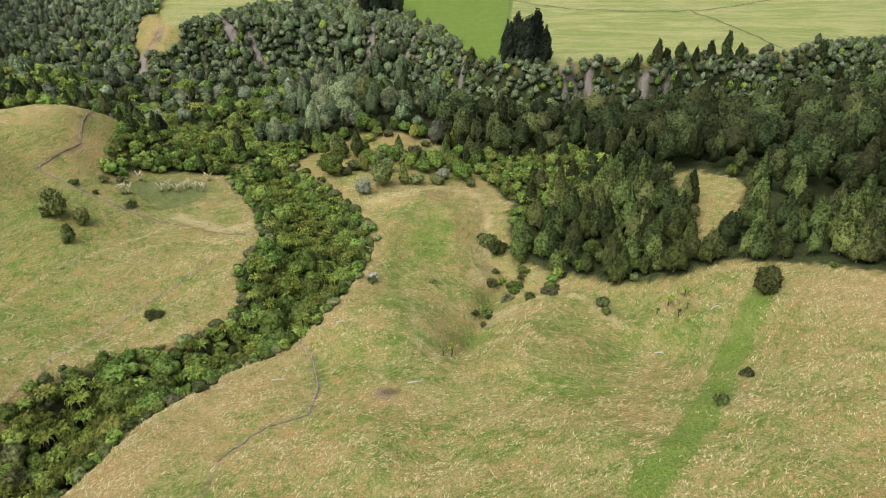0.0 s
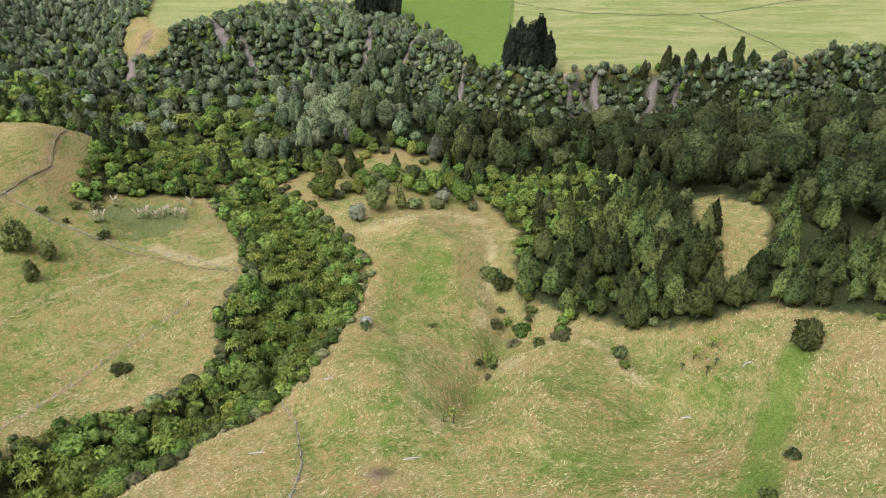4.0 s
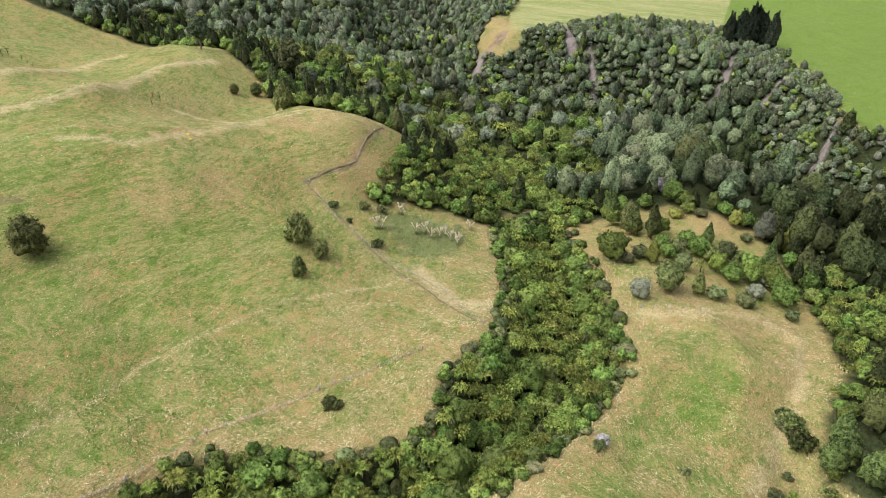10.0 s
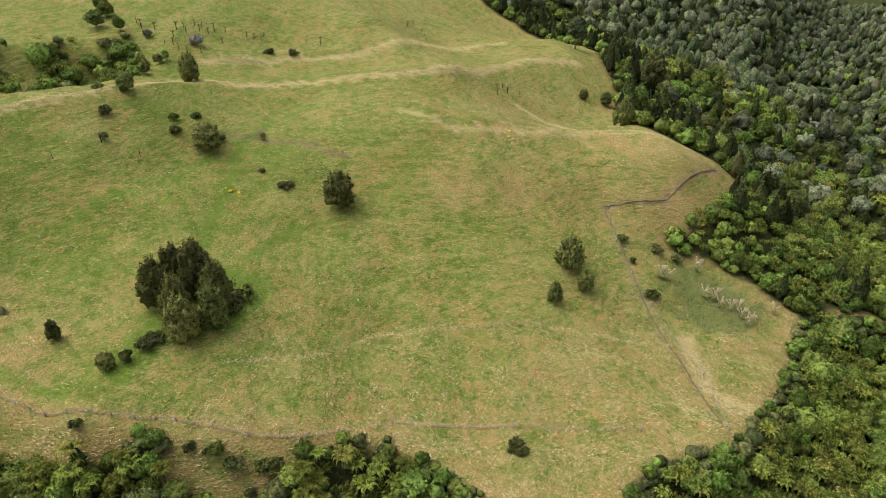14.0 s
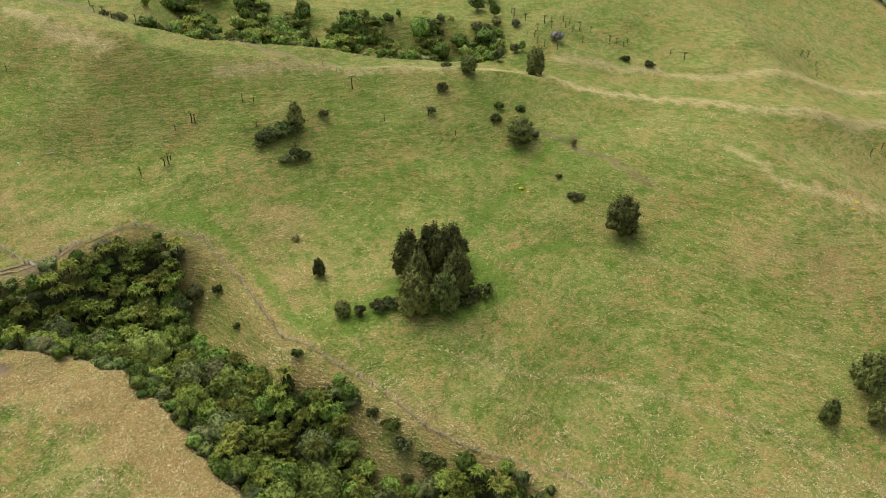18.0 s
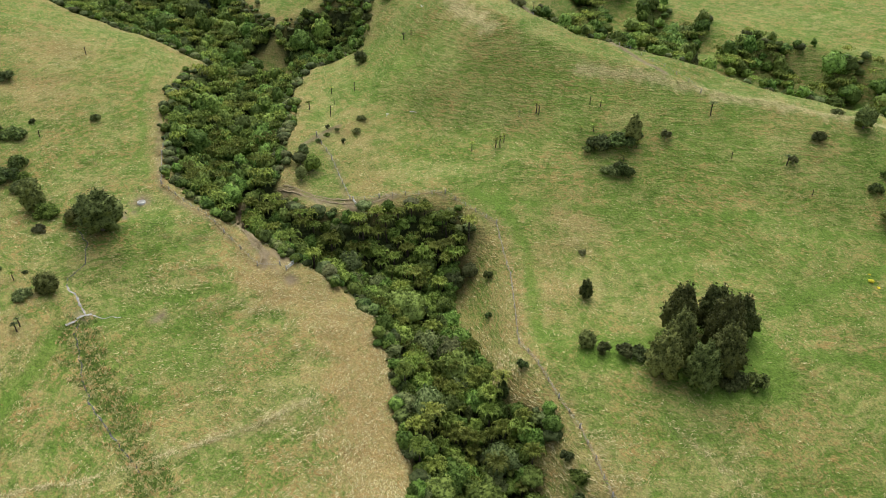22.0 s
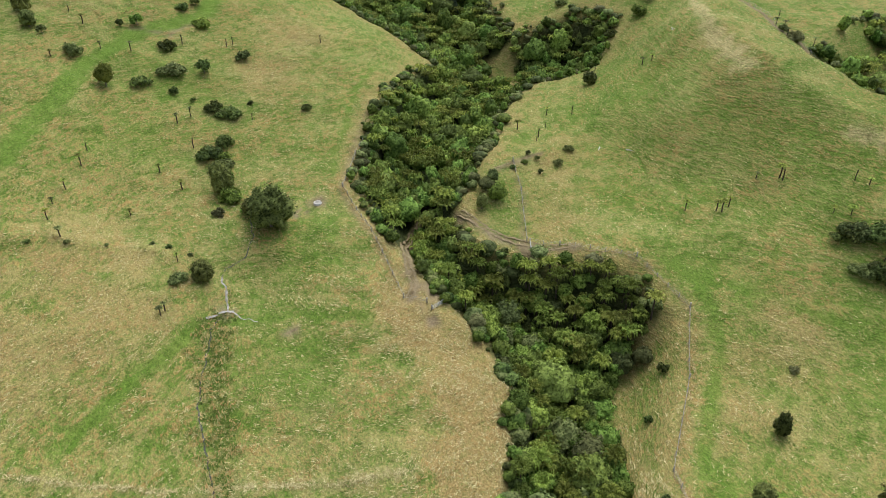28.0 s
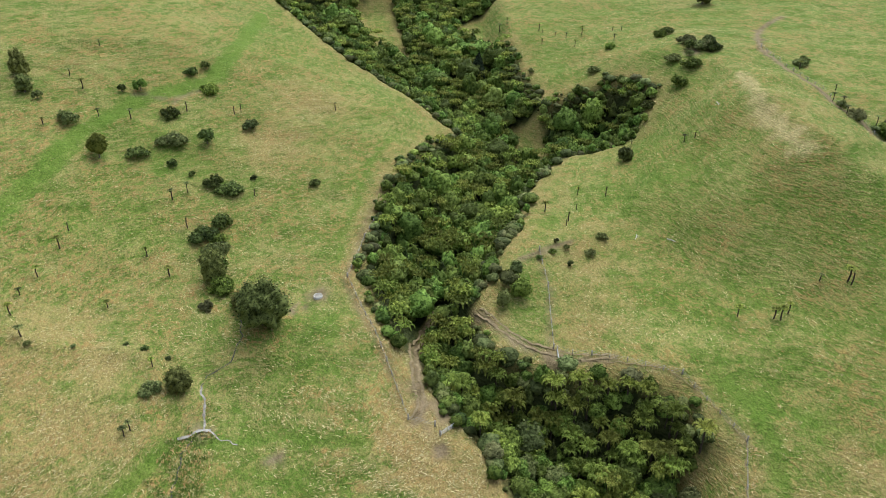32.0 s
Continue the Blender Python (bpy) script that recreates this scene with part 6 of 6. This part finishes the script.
fence([(-142, 33), (-131, 46), (-114, 61), (-107, 76), (-104, 83), (-96, 95), (-92, 105), (-91, 123), (-81, 147), (-68, 171)], 4.0, "post and wire fence between pasture and gully bush")
fence([(-138, 217), (-122, 209), (-103, 205), (-77, 199), (-60, 189)], 4.0, "post and wire fence across dry pasture")
fence([(-134, -28), (-130, -17), (-122, -1)], 3.5, "pale post and wire fence beside a farm track")
fence([(-122, -1), (-128, 4), (-140, 17), (-142, 33)], 3.5, "post and wire fence round the gully bush")
fence([(-118, -78), (-98, -52), (-89, -37), (-88, -8), (-87, 6), (-91, 9)], 3.5, "post and wire fence along the dry lip of a gully")
fence([(-35, 132), (-31, 126), (-27, 112), (-27, 102)], 4.0, "post and wire fence beside a drain")
fence([(-215, 52), (-226, 18), (-236, -19), (-238, -38), (-248, -64), (-256, -86)], 5.0, "old fence along the ridge track")
fence([(-12, 228), (-20, 224), (-27, 222)], 4.5, "short run of old fence on the spur", wires=False)


def gate(x, y, turn):
    root = new("farm_gate")
    root.matrix_world = Matrix.Translation((x, y, float(land(x, y)[0]))) @ Matrix.Rotation(turn, 4, "Z")
    for k in range(5):
        sh = Shape()
        tube(sh, [(-1.7, 0, 0.2 + 0.22 * k), (1.7, 0, 0.2 + 0.22 * k)], [0.03, 0.03], 6)
        part("rail", sh.arrays(), RAILS, root)
    for a in (-1.7, 0, 1.7):
        part("upright", box(0.06, 0.05, 1.0, a, 0, 0.15), RAILS, root)
    for a in (-1.95, 1.95):
        part("gate_post", box(0.24, 0.24, 1.8, a, 0, -0.4), POST, root)
    tagged(root, "galvanised bar gate on the farm track", "gate")


gate(-121.5, 1.5, 1.1)
gate(-93, 10.5, 0.3)


def fallen_branch(x, y, length, turn):
    sh = Shape()
    tube(sh, [(-length / 2, 0, 0.12), (0, 0.1, 0.2), (length / 2, -0.05, 0.12)], [0.14, 0.11, 0.04], 7)
    for k in range(4):
        a, s = rng.uniform(-0.3, 0.4) * length, rng.choice((-1, 1))
        tube(sh, [(a, 0, 0.18), (a + 0.5, s * rng.uniform(0.5, 1.0), rng.uniform(0.2, 0.6))], [0.05, 0.015], 5)
    ob = new("fallen_branch", to_mesh("fallen_branch", sh.arrays(), DEAD_WOOD, smooth=True))
    ob.matrix_world = Matrix.Translation((x, y, float(land(x, y)[0]))) @ Matrix.Rotation(turn, 4, "Z")
    tagged(ob, "bleached grey fallen branch lying on the grass", "branch")


for x, y, ln, a in ((-161, -26, 3.0, 0.8), (-167, -20, 2.4, 2.0), (-26, 139, 2.0, 0.3), (52, 128, 3.0, 0.1), (-6, 113, 3.5, 0.2), (-37, 117, 3.0, 0.1), (-206, -52, 3.0, 1.0), (-125, 82, 2.2, 0.5), (68, 140, 3.0, 0.6)):
    fallen_branch(x, y, ln, a)
for x, y, s in ((-183, 113, 0.4), (-182, 115, 0.35), (-185, 112, 0.3), (-173, 202, 0.3), (-176, 204, 0.3)):
    place("shrub", x, y, s, tall=0.5, leaf="gold", label="low patch of bright yellow flowering weed")

# ---- long grass: bent tufts over the pasture, lying along the contours ----
grid_x, grid_y = np.meshgrid(np.arange(-264, 116, 4.0), np.arange(-164, 268, 4.0))
SLOPE_Y, SLOPE_X = np.gradient(land(grid_x.ravel(), grid_y.ravel()).reshape(grid_x.shape))


def long_grass(x0, x1, y0, y1, gap, seed, name):
    x, y = scatter(x0, x1, y0, y1, gap, seed)
    cover, extra = masks(x, y)
    r = np.random.RandomState(seed)
    keep = (cover[:, 3] < 0.25) & (cover[:, 2] < 0.4) & (extra[:, 2] < 0.3) & (r.uniform(size=len(x)) > 0.75 * cover[:, 1])
    patch = 0.5 + 0.28 * swell(x, y, 9, 91) + 0.16 * swell(x, y, 3, 92)
    keep &= r.uniform(size=len(x)) < np.clip(2.6 * patch - 0.75 + 0.4 * cover[:, 0], 0.05, 1)
    x, y, cover, extra, patch = x[keep], y[keep], cover[keep], extra[keep], patch[keep]
    dry = 0.33 + 0.10 * swell(x, y, 40, 93) + 0.30 * (patch - 0.5) + 0.35 * cover[:, 0] - 0.4 * cover[:, 1] + 0.3 * extra[:, 1] + r.normal(0, 0.2, len(x))
    rust = (0.35 * swell(x, y, 18, 94) + 0.5 * cover[:, 0] + r.normal(0, 0.3, len(x))) > 0.55
    tone = np.where(rust, np.clip(0.72 + r.uniform(0, 0.25, len(x)), 0, 1), np.clip(dry, 0.02, 0.7))
    i, j = np.clip(((x + 264) / 4).astype(int), 0, SLOPE_X.shape[1] - 1), np.clip(((y + 164) / 4).astype(int), 0, SLOPE_X.shape[0] - 1)
    flow = np.arctan2(SLOPE_X[j, i], -SLOPE_Y[j, i]) + 0.5 * swell(x, y, 5, 96)
    blades_stuff(name, (x, y), 0.08 + 0.1 * r.uniform(size=len(x)), 0.45 + 0.75 * r.uniform(size=len(x)), 0.058, BLADES, "long dry and green grass lying in bent tufts", tone, 2, "grass", flow)


long_grass(-110, 112, 60, 246, 0.7, 101, "long_grass")
long_grass(-240, -60, -20, 262, 0.85, 102, "long_grass")
long_grass(-112, 0, -150, 70, 0.72, 103, "long_grass")
long_grass(-260, -112, -160, -20, 1.3, 104, "long_grass")


# tussocks: whorls of long bent straw, thickest where the ground is dry
def tussocks(x0, x1, y0, y1, gap, seed):
    x, y = scatter(x0, x1, y0, y1, gap, seed)
    cover, extra = masks(x, y)
    r = np.random.RandomState(seed)
    thick = 0.28 + 0.22 * swell(x, y, 14, 97) + 0.16 * swell(x, y, 5, 98) + 0.55 * cover[:, 0] + 0.3 * extra[:, 1] - 0.6 * cover[:, 1]
    keep = (cover[:, 3] < 0.2) & (cover[:, 2] < 0.3) & (extra[:, 2] < 0.3) & (extra[:, 0] < 0.5) & (r.uniform(size=len(x)) < thick)
    x, y, cover = x[keep], y[keep], cover[keep]
    size = r.uniform(0.6, 1.15, len(x))
    tone = np.where(r.uniform(size=len(x)) < 0.22 + 0.5 * cover[:, 0], r.uniform(0.76, 0.95, len(x)), r.uniform(0.42, 0.68, len(x)))
    blades_stuff("tussocks", (x, y), 0.16 * size, 0.6 * size, 0.042, BLADES, "pale and rusty tussocks of long dry grass", tone, 6, "grass")


tussocks(-112, 0, -150, 66, 1.5, 131)
tussocks(-240, -66, -20, 262, 1.8, 132)
tussocks(-66, 112, 66, 246, 1.7, 133)
tussocks(-260, -112, -160, -20, 2.0, 134)


# long straw left along old fence and ditch lines
def straw_line(line, width, seed, tone=0.6, broad=0.055):
    pts = np.array([p for (ax, ay), (bx, by) in zip(line[:-1], line[1:]) for p in zip(np.linspace(ax, bx, max(2, int(math.hypot(bx - ax, by - ay) / 0.08))), np.linspace(ay, by, max(2, int(math.hypot(bx - ax, by - ay) / 0.08))))])
    r = np.random.RandomState(seed)
    pts = pts + r.normal(0, width, pts.shape)
    keep = swell(pts[:, 0], pts[:, 1], 4, seed) + r.uniform(-0.6, 0.9, len(pts)) > 0
    x, y = pts[keep].T
    blades_stuff("long_grass", (x, y), 0.12 + 0.14 * r.uniform(size=len(x)), 0.4 + 0.35 * r.uniform(size=len(x)), broad, BLADES, "line of tall pale straw along an old fence", np.clip(tone + r.normal(0, 0.1, len(x)), 0, 0.95), 2, "grass")


straw_line([(-116, 95), (-114, 113), (-120, 133), (-117, 150), (-109, 170), (-96, 187), (-88, 201)], 0.4, 111, 0.5, 0.06)
straw_line([(-72, 43), (-60, 40), (-50, 35), (-29, 28), (-10, 21)], 0.22, 112, 0.54, 0.085)
straw_line([(-72, 43), (-60, 40), (-50, 35), (-29, 28), (-10, 21)], 0.3, 119, 0.56, 0.05)
straw_line([(-202, 18), (-208, 32), (-215, 48), (-222, 68), (-229, 88), (-240, 104), (-255, 115)], 0.7, 113, 0.5)
straw_line([(-255, 115), (-250, 133), (-248, 153), (-242, 173), (-231, 192), (-231, 217), (-251, 255), (-251, 290)], 0.8, 117, 0.5)
straw_line([(-273, 126), (-281, 165), (-279, 194), (-283, 202)], 0.7, 118, 0.5)
straw_line([(-200, -10), (-205, -35), (-222, -60)], 0.6, 114, 0.5)
straw_line([(-143, 34), (-131, 47), (-114, 62), (-107, 77), (-104, 84), (-96, 96), (-92, 106), (-91, 124), (-81, 148)], 0.3, 115, 0.84)
straw_line([(-118, -78), (-98, -52), (-89, -37), (-88, -8), (-87, 6)], 0.3, 116, 0.8)
